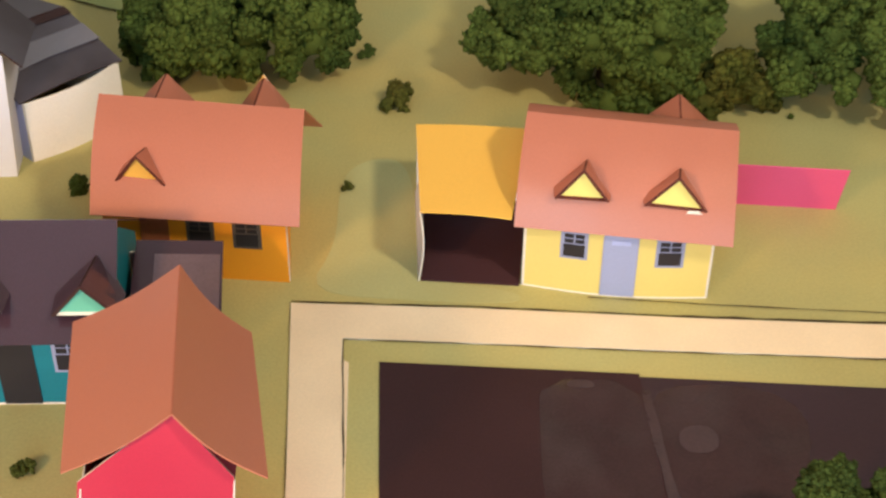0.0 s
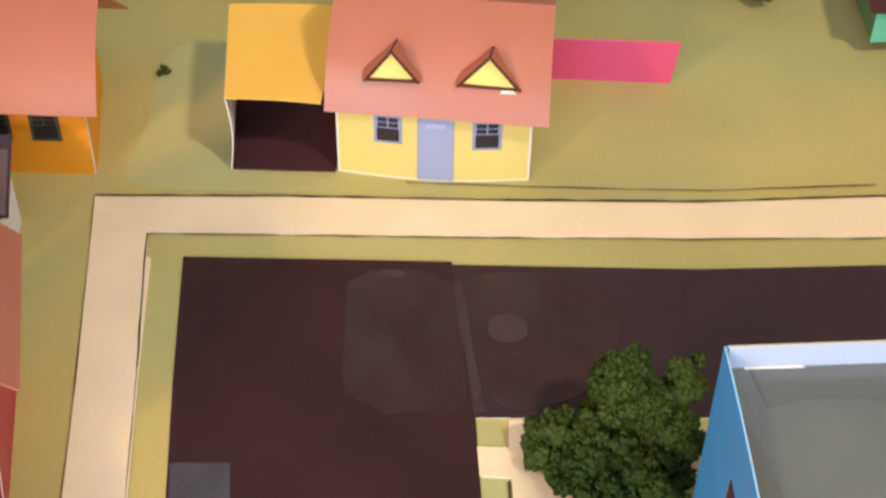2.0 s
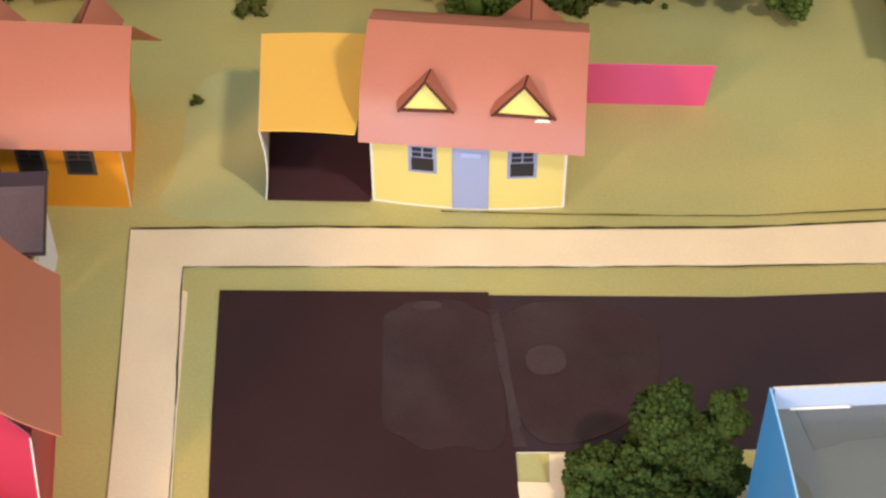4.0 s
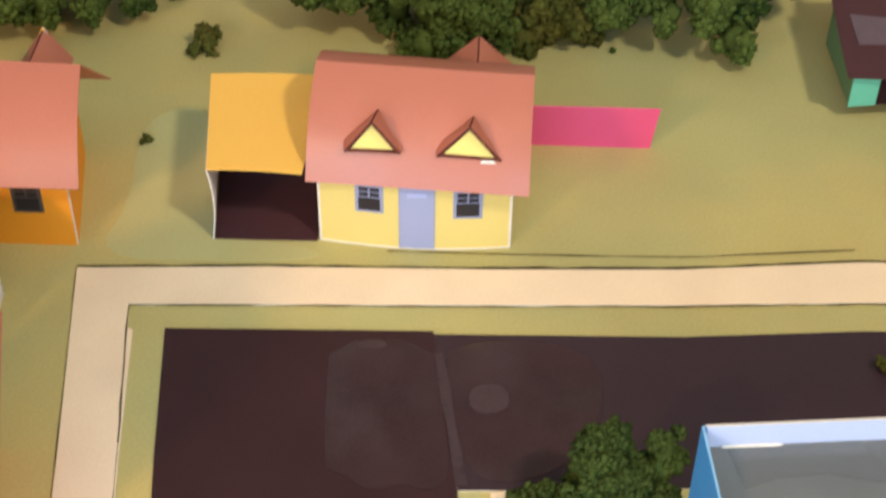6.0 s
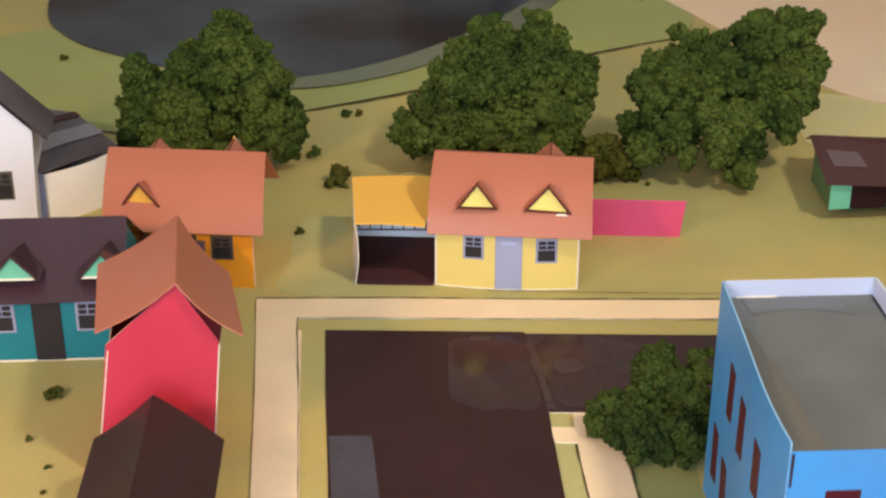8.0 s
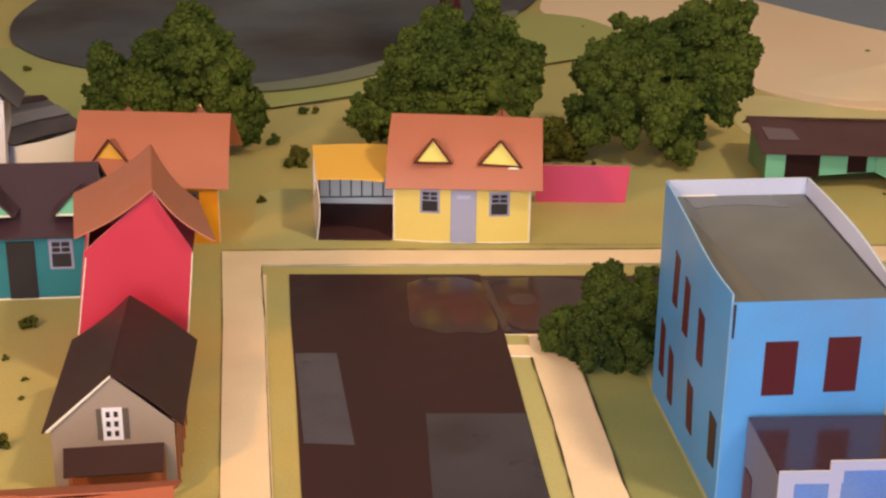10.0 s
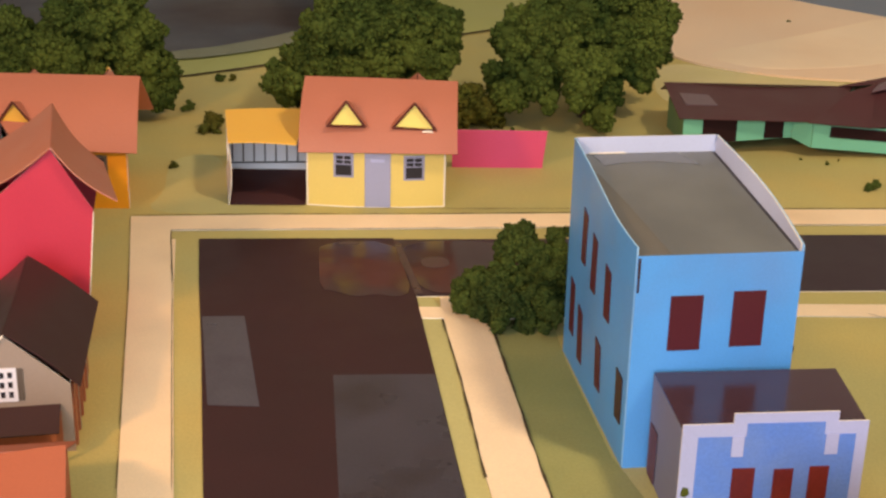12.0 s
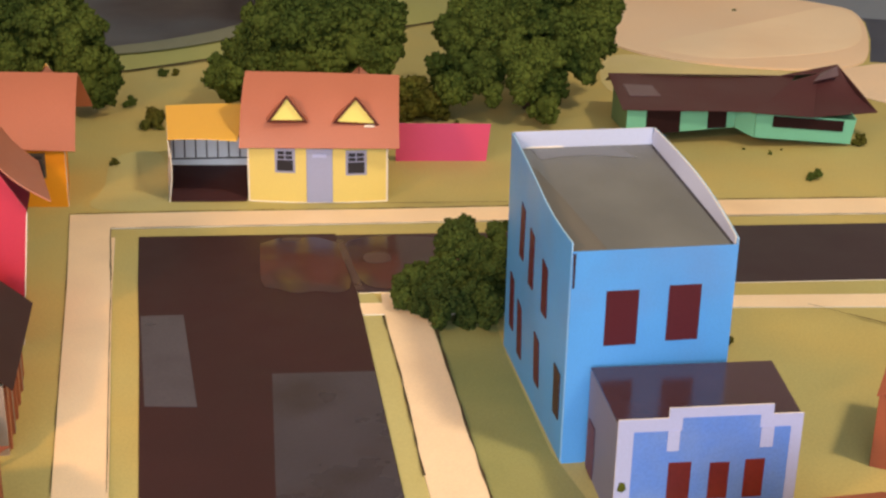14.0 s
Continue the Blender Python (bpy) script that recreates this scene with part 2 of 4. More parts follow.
def warped(name, corners, mat, parent=None, label="", thick=0.016, bow=None, nu=10, nv=6, edge=None):
    """A four-cornered piece of card, bent along its normal by bow(u, v)."""
    a, b, c, d = (Vector(q) for q in corners)
    nrm = (b - a).cross(d - a).normalized()
    top, bottom = [], []
    for j in range(nv + 1):
        for i in range(nu + 1):
            u, v = i / nu, j / nv
            q = (a * (1 - u) + b * u) * (1 - v) + (d * (1 - u) + c * u) * v
            h = bow(u, v) if bow else 0.0
            top.append(q + nrm * (h + thick / 2))
            bottom.append(q + nrm * (h - thick / 2))
    k, w = len(top), nu + 1
    faces = []
    for j in range(nv):
        for i in range(nu):
            s = j * w + i
            faces += [(s, s + 1, s + w + 1, s + w), (k + s, k + s + w, k + s + w + 1, k + s + 1)]
    rim = len(faces)
    ring = [i for i in range(w)] + [j * w + nu for j in range(1, nv + 1)] + [nv * w + i for i in range(nu - 1, -1, -1)] + [j * w for j in range(nv - 1, 0, -1)]
    verts, m, n = top + bottom, 2 * k, len(ring)
    verts += [top[q] for q in ring] + [bottom[q] for q in ring]
    for i in range(n):
        j = (i + 1) % n
        faces.append((m + i, m + n + i, m + n + j, m + j))
    ob = link_mesh(name, verts, faces, [mat, edge or PAPER], parent, label, rim=rim)
    ob.data.polygons.foreach_set("use_smooth", [i < rim for i in range(len(faces))])
    return ob


class Face:
    """A wall plane to lay flat pieces on: origin, the way along and the way up; out is its outside."""

    def __init__(self, origin, along, upward=(0, 0, 1), bow=None):
        self.o, self.a, self.u = Vector(origin), Vector(along).normalized(), Vector(upward).normalized()
        self.n = self.a.cross(self.u).normalized()
        self.bow = bow

    def at(self, s, z, lift=0.0):
        h = self.bow(s) if self.bow else 0.0
        return self.o + self.a * s + self.u * z + self.n * (lift + h)

    def panel(self, name, s0, s1, z0, z1, mat, parent, label="", lift=0.016, thick=0.012, edge=None):
        return sheet(name, [self.at(s0, z0, lift), self.at(s1, z0, lift), self.at(s1, z1, lift), self.at(s0, z1, lift)], mat, parent, label, thick, edge or mat)

    def window(self, s0, s1, z0, z1, frame_mat, parent, cols=2, rows=2, sash=0.55, bar=0.035, label="", pane_mat=None):
        """A window glued on: dark pane, frame bars and glazing bars in its upper sash."""
        w = self.panel("window", s0, s1, z0, z1, frame_mat, parent, label, 0.014, 0.012)
        zs = z0 + (z1 - z0) * sash
        self.panel("pane", s0 + bar, s1 - bar, z0 + bar, zs - bar / 3, pane_mat or PANE, w, "", 0.023, 0.008)
        cw, rh = (s1 - s0 - 2 * bar) / cols, (z1 - bar - zs) / rows
        for c in range(cols):
            for r in range(rows):
                x, y = s0 + bar + c * cw, zs + r * rh
                self.panel("pane", x + 0.010, x + cw - 0.010, y + 0.010, y + rh - 0.010, pane_mat or PANE, w, "", 0.023, 0.008)
        return w


def dormer(parent, x, half, z0, z1, y_front, y_low, y_high, face_mat, roof_mat, back=1, skew=0.0, drop=0.15, peek=0.0, eave=0.035, out=0.07, torn=False):
    """A small triangular dormer that stands out of a roof slope, its gable set back under two roof flaps; back=-1 turns it to the rear."""
    b = back
    wall = sheet("dormer", [(x - half, b * (y_front + 0.01), z0), (x + half + skew, b * (y_front + 0.01) - skew * 0.2, z0 - skew), (x + skew / 2, b * (y_front + 0.01), z1 + peek)], face_mat, parent, "small triangular dormer with card gable")
    # dark tone paints the shade along flap edges, linings and terracotta sills
    inside = TERRACOTTA_SHADE if roof_mat is TERRACOTTA else UMBER
    for sgn in (-1, 1):
        hx, dz = x + sgn * (half + eave) + (skew if sgn > 0 else 0), (skew if sgn > 0 else 0)
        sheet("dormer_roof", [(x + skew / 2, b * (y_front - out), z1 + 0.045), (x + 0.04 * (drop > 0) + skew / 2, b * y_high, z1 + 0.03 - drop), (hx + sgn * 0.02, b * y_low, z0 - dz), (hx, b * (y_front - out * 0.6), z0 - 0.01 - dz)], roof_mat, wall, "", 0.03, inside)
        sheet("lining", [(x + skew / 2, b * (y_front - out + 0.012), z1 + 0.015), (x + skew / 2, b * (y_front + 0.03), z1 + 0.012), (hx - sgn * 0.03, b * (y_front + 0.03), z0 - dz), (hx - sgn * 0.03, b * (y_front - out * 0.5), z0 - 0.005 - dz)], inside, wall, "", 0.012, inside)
    if back == 1:
        sheet("sill", [(x - half - 0.03, y_front - 0.03, z0 - 0.010), (x + half + skew + 0.03, y_front - 0.03, z0 - 0.010 - skew), (x + half + skew + 0.03, y_front + 0.012, z0 + 0.012 - skew), (x - half - 0.03, y_front + 0.012, z0 + 0.012)], PAPER if roof_mat is AUBERGINE else inside, wall, "folded card edge, in shade tone under terracotta dormers", 0.012, inside)
    if torn:
        sheet("torn_edge", [(x + half * 0.45, y_front - 0.055, z0 - 0.035 - skew), (x + half + 0.02, y_front - 0.055, z0 - 0.035 - skew), (x + half - 0.02, y_front - 0.03, z0 - 0.008 - skew), (x + half * 0.55, y_front - 0.03, z0 - 0.008 - skew)], PAPER, wall, "pale torn paper edge", 0.008)
    return wall


# ---- the room around ----
def room():
    x0, x1, y0, y1, h, f = -1.9, 2.1, -2.3, 2.2, 2.3, -0.75
    def slab(name, a, b, label, mat, cat):
        vs = [(x / U, y / U, z / U) for x in (a[0], b[0]) for y in (a[1], b[1]) for z in (a[2], b[2])]
        fs = [(0, 1, 3, 2), (4, 6, 7, 5), (0, 4, 5, 1), (2, 3, 7, 6), (0, 2, 6, 4), (1, 5, 7, 3)]
        tagged(link_mesh(name, vs, fs, [mat]), label, cat, kind="structure")
    slab("wall_west", (x0 - 0.1, y0, f), (x0, y1, h), "plain warm white painted room wall", PLASTER, "wall")
    slab("wall_east", (x1, y0, f), (x1 + 0.1, y1, h), "plain warm white painted room wall", PLASTER, "wall")
    slab("wall_south", (x0 - 0.1, y0 - 0.1, f), (x1 + 0.1, y0, h), "plain warm white painted room wall", PLASTER, "wall")
    slab("wall_north", (x0 - 0.1, y1, f), (x1 + 0.1, y1 + 0.1, h), "plain warm white painted room wall", PLASTER, "wall")
    slab("ceiling", (x0 - 0.1, y0 - 0.1, h), (x1 + 0.1, y1 + 0.1, h + 0.1), "plain white room ceiling", CEILING, "ceiling")
    slab("floor", (x0 - 0.1, y0 - 0.1, f - 0.05), (x1 + 0.1, y1 + 0.1, f), "dull blue grey room floor", CARPET, "floor")


room()


def table():
    t = tagged(new("table"), "large table with blue grey top under the model town", "table")
    t.location = (0.2, 0.37, -0.75)
    def box(name, x0, x1, y0, y1, z0, z1, mat):
        bm = bmesh.new()
        bmesh.ops.create_cube(bm, size=1.0, matrix=Matrix.Translation(((x0 + x1) / 2, (y0 + y1) / 2, (z0 + z1) / 2)) @ Matrix.Diagonal((x1 - x0, y1 - y0, z1 - z0, 1)))
        bmesh.ops.bevel(bm, geom=list(bm.edges), offset=0.006, segments=2, affect="EDGES")
        me = bpy.data.meshes.new(name)
        bm.to_mesh(me)
        bm.free()
        me.materials.append(mat)
        ob = new(name, me)
        ob.parent = t
    box("tabletop", -1.15, 1.15, -1.37, 1.38, 0.705, 0.738, CARPET)
    for x in (-1.05, 1.05):
        for y in (-1.27, 1.28):
            box("leg", x - 0.03, x + 0.03, y - 0.03, y + 0.03, 0.0, 0.705, TIMBER)


table()


# ---- ground, water, roads ----
def rounded(pts, times=2):
    """An outline with its corners cut, for sheets cut by hand with scissors."""
    for _ in range(times):
        out = []
        for (ax, ay), (bx, by) in zip(pts, pts[1:] + pts[:1]):
            out += [(ax * 0.75 + bx * 0.25, ay * 0.75 + by * 0.25), (ax * 0.25 + bx * 0.75, ay * 0.25 + by * 0.75)]
        pts = out
    return pts


def flat(name, pts, z, mat, label, cat, thick=0.02, edge=None, kind="structure"):
    return tagged(sheet(name, [(x, y, z) for x, y in pts], mat, None, "", thick, edge), label, cat, kind=kind)


flat("ground", [(-16, -17), (18, -17), (17.4, 9.3), (13.4, 9.02), (13.0, 9.1), (13.7, 11.2), (14.15, 13.0), (14.25, 14.4), (13.8, 14.9), (11.95, 16.7), (8.5, 22.4), (7.2, 24.5), (-16, 24.5)], -0.12, GRASS, "olive green painted baseboard of the model town", "ground", 0.24)
flat("meadow_sheet", rounded([(-12.5, 8.6), (-9.5, 7.3), (-6.6, 6.0), (-5.6, 6.3), (-3.4, 7.6), (-1.4, 8.9), (1.2, 10.9), (3.7, 12.75), (5.2, 13.6), (5.4, 16.6), (4.5, 17.4), (3.0, 18.4), (1.0, 17.8), (-4.5, 14.0), (-12.0, 13.0)]), 0.03, MEADOW, "light green paper sheet laid on the board", "grass", 0.03, PENCIL)
flat("water", rounded([(3.3, 21.4), (2.6, 18.5), (1.2, 14.2), (-1.0, 10.9), (-2.5, 9.6), (-3.6, 9.1), (-5.5, 9.5), (-8.2, 11.1), (-9.4, 12.0), (-10.7, 13.9), (-11.5, 17.5), (-11.0, 24.2), (3.6, 24.2)]), 0.07, WATER, "dark glossy sheet forming a model pond", "pond", 0.03, WATER)
flat("sand_sheet", rounded([(3.3, 24.2), (3.25, 21.0), (2.95, 18.35), (3.5, 18.2), (4.5, 17.4), (6.4, 13.0), (7.6, 9.9), (8.7, 9.0), (9.9, 8.45), (11.5, 8.2), (12.4, 8.55), (12.96, 9.1), (13.66, 11.2), (14.1, 13.0), (14.2, 14.3), (13.7, 14.9), (11.7, 16.8), (8.4, 22.2), (7.1, 24.2)]), 0.025, SAND, "sand coloured paper sheet curving behind the houses", "sand", 0.05, SAND)
flat("sand_sheet", rounded([(8.1, 10.3), (10.0, 11.7), (12.2, 13.4), (13.7, 14.7), (14.05, 13.9), (14.0, 13.0), (13.4, 10.8), (12.6, 9.9), (11.0, 9.3), (9.2, 9.05)]), 0.0525, SAND_PALE, "paler sand coloured crescent on the sand sheet", "sand", 0.006, SAND_PALE)
flat("sand_sheet", rounded([(11.3, 7.9), (12.4, 8.5), (13.4, 8.98), (17.2, 9.2), (17.2, 5.2), (14.0, 4.6), (11.9, 5.9)]), 0.02, SAND, "sand coloured paper sheet beside the bungalow", "sand", 0.03, SAND)
flat("grass_patch", rounded([(6.6, 6.2), (6.9, 9.0), (7.6, 9.8), (8.7, 8.95), (9.9, 8.4), (11.4, 8.1), (11.9, 5.9), (10.8, 4.9), (8.5, 5.2)]), 0.004, EARTH, "pale straw patch behind the bungalow", "grass", 0.006, EARTH)
# added sheet: darkens the tabletop where the board's notch lies in shade
flat("dark_sheet", [(13.0, 9.15), (13.42, 9.08), (17.3, 9.36), (18.5, 13.2), (14.3, 14.3), (14.2, 13.0), (13.72, 11.2)], -0.19, NOTCH_SHADE, "dark blue sheet standing in for shade beyond the board", "sheet", 0.04, NOTCH_SHADE)
flat("shore_strip", rounded([(-4.4, 9.05), (-3.6, 8.9), (-2.5, 9.35), (-1.0, 10.6), (1.2, 13.9), (2.6, 18.2), (2.1, 18.4), (0.6, 14.6), (-1.3, 11.5), (-2.8, 10.1), (-3.7, 9.65)]), 0.09, SHORE, "grey green painted shore along the pond", "shore", 0.008, SHORE)

flat("grass_patch", rounded([(-2.56, -0.50), (-2.34, 0.5), (-2.50, 1.6), (-2.45, 2.3), (-1.9, 2.6), (-1.58, 2.1), (-1.32, 0.6), (-1.27, -0.06), (0.0, -0.16), (0.0, -0.40), (-1.2, -0.48)]), 0.004, GRASS_PALE, "paler grey green patch between the cottages", "grass", 0.006, GRASS_PALE)

flat("grass_patch", [(2.70, -4.45), (3.55, -4.40), (3.62, -5.6), (3.90, -8.0), (4.28, -9.4), (4.35, -13.0), (3.62, -13.0), (3.14, -8.48), (2.78, -4.9)], 0.004, GRASS_COOL, "grey green ground strip beside the blue building, darkened for its shadow", "grass", 0.006, GRASS_COOL)
flat("grass_patch", [(1.42, -1.9), (2.09, -4.05), (2.125, -4.40), (2.51, -8.5), (3.05, -13.2), (2.70, -13.2), (2.20, -8.46), (1.72, -3.69)], 0.002, GRASS_PALE, "pale grey green painted verge between street and pavement", "grass", 0.006, GRASS_COOL)

# streets: two cards that meet at a seam
flat("road", [(-1.49, -1.63), (1.40, -1.49), (1.76, -3.69), (2.24, -8.46), (2.75, -13.4), (0.35, -13.4), (-0.42, -8.85), (-0.94, -5.30), (-1.24, -3.40)], 0.010, ROAD, "glossy dark brown card street", "road", 0.018, ROAD)
flat("road", [(1.40, -1.535), (4.06, -1.40), (6.05, -1.18), (9.97, -0.98), (14.5, -0.6), (14.5, -2.9), (9.2, -3.22), (5.2, -3.42), (2.6, -3.63), (1.765, -3.69)], 0.008, ROAD_SIDE, "glossy dark brown card side street", "road", 0.014, PAPER)
flat("road_patch", [(-1.05, -4.46), (-0.50, -4.42), (-0.04, -6.95), (-0.64, -6.93)], 0.022, ROAD_PALE, "greyish worn film patch on the street card", "patch", 0.004, ROAD_PALE)
def ragged(pts, amount, step, seed):
    """An outline whose edges wander a little, for worn film and smears."""
    rnd = random.Random(seed)
    out = []
    for (ax, ay), (bx, by) in zip(pts, pts[1:] + pts[:1]):
        k = max(1, int(math.hypot(bx - ax, by - ay) / step))
        out += [(ax + (bx - ax) * i / k + (rnd.uniform(-amount, amount) if i else 0), ay + (by - ay) * i / k + (rnd.uniform(-amount, amount) if i else 0)) for i in range(k)]
    return out


flat("road_patch", rounded([(0.30, -1.70), (1.40, -1.62), (1.56, -2.6), (1.70, -3.52), (1.50, -3.74), (1.2, -3.62), (0.92, -3.76), (0.66, -3.56), (0.44, -3.50), (0.36, -2.6)], 1), 0.0225, ROAD_FILM, "clear glossy tape across the street seam", "patch", 0.004, ROAD_FILM)
flat("road_patch", rounded([(1.47, -1.60), (3.2, -1.56), (3.2, -2.9), (2.6, -3.5), (1.86, -3.62), (1.66, -2.6)], 2), 0.0225, ROAD_FILM, "clear glossy tape beside the street seam", "patch", 0.004, ROAD_FILM)
flat("road_patch", ragged([(1.42, -1.75), (1.52, -1.76), (1.86, -3.62), (1.74, -3.64)], 0.012, 0.2, 7), 0.027, ROAD_SMEAR, "greyish glue smear along the street seam", "patch", 0.003, ROAD_SMEAR)
flat("road_patch", rounded([(1.80, -2.30), (2.20, -2.22), (2.26, -2.62), (1.86, -2.70)]), 0.027, ROAD_SMEAR, "greyish rubbed spot on the street card", "patch", 0.003, ROAD_SMEAR)
flat("road_patch", rounded([(0.62, -1.68), (0.90, -1.66), (0.92, -1.80), (0.60, -1.82)]), 0.027, ROAD_SMEAR, "greyish rubbed spot on the street card", "patch", 0.003, ROAD_SMEAR)
flat("road_patch", [(0.76, -6.12), (1.99, -6.06), (2.235, -8.5), (2.6, -12.0), (1.25, -12.0), (0.95, -8.57)], 0.022, ROAD_GREY, "large greyish worn film patch on the street card", "patch", 0.004, ROAD_GREY)
flat("pavement", [(-2.675, -0.72), (-0.5, -0.56), (2.0, -0.44), (4.13, -0.30), (6.24, -0.03), (10.35, 0.16), (14.5, 0.4), (14.5, -0.3), (10.1, -0.55), (6.14, -0.72), (4.06, -0.90), (1.8, -1.05), (-1.955, -1.28), (-1.89, -1.66), (-1.83, -1.68), (-1.58, -3.45), (-1.29, -5.3), (-0.73, -8.80), (0.05, -13.4), (-0.5, -13.4), (-1.31, -8.80), (-1.87, -5.40), (-2.18, -3.50)], 0.012, PAVING, "pale tan paper pavement turning round the corner", "pavement", 0.02)
flat("pavement", [(2.08, -3.70), (2.60, -3.63), (2.74, -4.82), (3.12, -8.48), (3.6, -13.4), (3.05, -13.4), (2.51, -8.5), (2.125, -4.40), (1.83, -4.40), (1.79, -4.05), (2.09, -4.04)], 0.012, PAVING, "pale tan paper pavement with a short crossing", "pavement", 0.02)
flat("pavement", [(2.70, -3.98), (6.84, -3.78), (9.04, -3.73), (14.5, -3.5), (14.5, -3.95), (8.9, -4.16), (6.75, -4.17), (2.74, -4.4)], 0.010, PAVING, "pale tan paper pavement along the side street", "pavement", 0.016)


def pencil(name, pts, width, seed):
    rnd = random.Random(seed)
    verts, faces = [], []
    pieces = []
    for (ax, ay), (bx, by) in zip(pts, pts[1:]):
        k = max(2, int(math.hypot(bx - ax, by - ay) / 0.25))
        pieces += [(ax + (bx - ax) * i / k, ay + (by - ay) * i / k) for i in range(k)]
    pieces.append(pts[-1])
    for i, (x, y) in enumerate(pieces):
        a, b = pieces[max(0, i - 1)], pieces[min(len(pieces) - 1, i + 1)]
        d = Vector((b[0] - a[0], b[1] - a[1], 0)).normalized()
        s = Vector((-d.y, d.x, 0)) * width * rnd.uniform(0.25, 1.0)
        o = Vector((x, y, 0)) + Vector((-d.y, d.x, 0)) * rnd.uniform(-0.35, 0.35) * width
        verts += [o + s + Vector((0, 0, 0.030)), o - s + Vector((0, 0, 0.030))]
    faces = [(2 * i, 2 * i + 1, 2 * i + 3, 2 * i + 2) for i in range(len(pieces) - 1)]
    return tagged(link_mesh(name, verts, faces, [PENCIL]), "uneven dark pencil line beside the pavement", "line", kind="structure")


pencil("trim", [(-2.68, -0.70), (-0.5, -0.54), (2.0, -0.42), (4.13, -0.28), (6.24, -0.01), (10.35, 0.18), (14.5, 0.42)], 0.022, 1)
pencil("trim", [(0.8, -0.20), (2.4, -0.16), (4.2, -0.08), (6.2, 0.18)], 0.012, 2)
pencil("trim", [(14.5, -0.33), (10.1, -0.58), (6.14, -0.75), (4.06, -0.93), (1.8, -1.08), (-1.955, -1.30), (-1.90, -1.66), (-1.62, -3.3)], 0.014, 3)
pencil("trim", [(-1.62, -3.3), (-1.31, -5.3), (-0.75, -8.8)], 0.006, 4)
pencil("trim", [(2.74, -4.6), (2.90, -6.2), (3.12, -8.48), (3.4, -11.0)], 0.020, 5)
pencil("trim", [(2.10, -4.45), (2.30, -6.2), (2.50, -8.5)], 0.018, 6)
pencil("trim", [(-2.68, -0.72), (-2.19, -3.5), (-1.88, -5.40), (-1.32, -8.8)], 0.005, 7)
pencil("trim", [(7.85, -4.10), (8.71, -4.72), (10.5, -5.6)], 0.014, 8)
pencil("trim", [(-3.6, 7.50), (-1.4, 8.82), (1.2, 10.82), (3.7, 12.68)], 0.05, 9)
pencil("trim", [(-2.3, 9.75), (-1.0, 10.80), (1.2, 14.1)], 0.05, 10)


# ---- yellow cottage with carport ----
def yellow_cottage():
    h = thing("cottage", 0, 0, 0, "pale yellow card cottage with terracotta roof and two front dormers", "house")
    bow = lambda s: 0.10 * math.sin(math.pi * min(1, max(0, s / 2.2)))
    H, D = 0.98, 1.62
    warped("wall", [(0, 0, 0), (2.2, 0, 0), (2.2, 0, H), (0, 0, H)], YELLOW, h, "pale yellow front wall, slightly bowed", bow=lambda u, v: bow(u * 2.2), nu=16, nv=2)
    for x in (0.0, 2.2):
        sheet("wall", [(x, 0.02, 0), (x, D, 0), (x, D, H), (x, D / 2, 1.80), (x, 0.02, H)], YELLOW, h)
    sheet("wall", [(0.02, D, 0), (2.18, D, 0), (2.18, D, H), (0.02, D, H)], YELLOW, h)
    el, er, rl, rr = (-0.12, -0.10, 0.905), (2.38, -0.28, 0.965), (-0.07, 0.86, 1.88), (2.39, 0.76, 1.86)
    warped("roof", [el, er, rr, rl], TERRACOTTA, h, "terracotta card roof slope", bow=lambda u, v: 0.14 * math.sin(math.pi * v) + 0.02 * math.sin(math.pi * u) * v, nv=12, edge=TERRACOTTA)
    warped("roof", [rr, rl, (-0.13, 1.86, 0.95), (2.38, 1.74, 0.95)][1::-1] + [(2.38, 1.74, 0.95), (-0.07, 1.90, 0.98)], TERRACOTTA, h, "", bow=lambda u, v: 0.21 * math.sin(math.pi * v), nv=12, edge=TERRACOTTA)
    dormer(h, 0.635, 0.27, 1.33, 1.70, -0.03, 0.14, 0.42, BRIGHT, TERRACOTTA)
    dormer(h, 1.685, 0.30, 1.32, 1.69, -0.04, 0.12, 0.40, BRIGHT, TERRACOTTA, skew=0.03, torn=True)
    dormer(h, 1.74, 0.42, 1.34, 1.69, -1.66, -1.30, -0.86, BRIGHT, TERRACOTTA, back=-1, drop=0.0)
    f = Face((0, 0, 0), (1, 0, 0), bow=bow)
    f.panel("paper_edge", 0.0, 0.022, 0.0, 0.93, PAPER, h, "", 0.012, 0.008)
    f.panel("paper_edge", 2.178, 2.2, 0.0, 0.93, PAPER, h, "", 0.012, 0.008)
    warped("paper_edge", [(0.0, -0.014, 0), (2.2, -0.014, 0), (2.2, -0.014, 0.018), (0.0, -0.014, 0.018)], PAPER, h, "", 0.008, bow=lambda u, v: bow(u * 2.2), nu=16, nv=1)
    f.window(0.43, 0.75, 0.50, 0.90, GREYFRAME, h, label="grey framed window with dark panes")
    f.window(1.54, 1.87, 0.46, 0.87, GREYFRAME, h, label="grey framed window with dark panes")
    d = f.panel("door", 0.94, 1.32, 0.012, 0.90, DOOR, h, "lavender grey front door")
    f.panel("door_light", 1.02, 1.24, 0.76, 0.82, PALE_LILAC, d, "", 0.024, 0.006)
    f.panel("door_frame", 0.925, 0.94, 0.012, 0.91, GREYFRAME, d, "", 0.018, 0.008)
    f.panel("door_frame", 1.32, 1.335, 0.012, 0.91, GREYFRAME, d, "", 0.018, 0.008)
    return h


yellow_cottage()


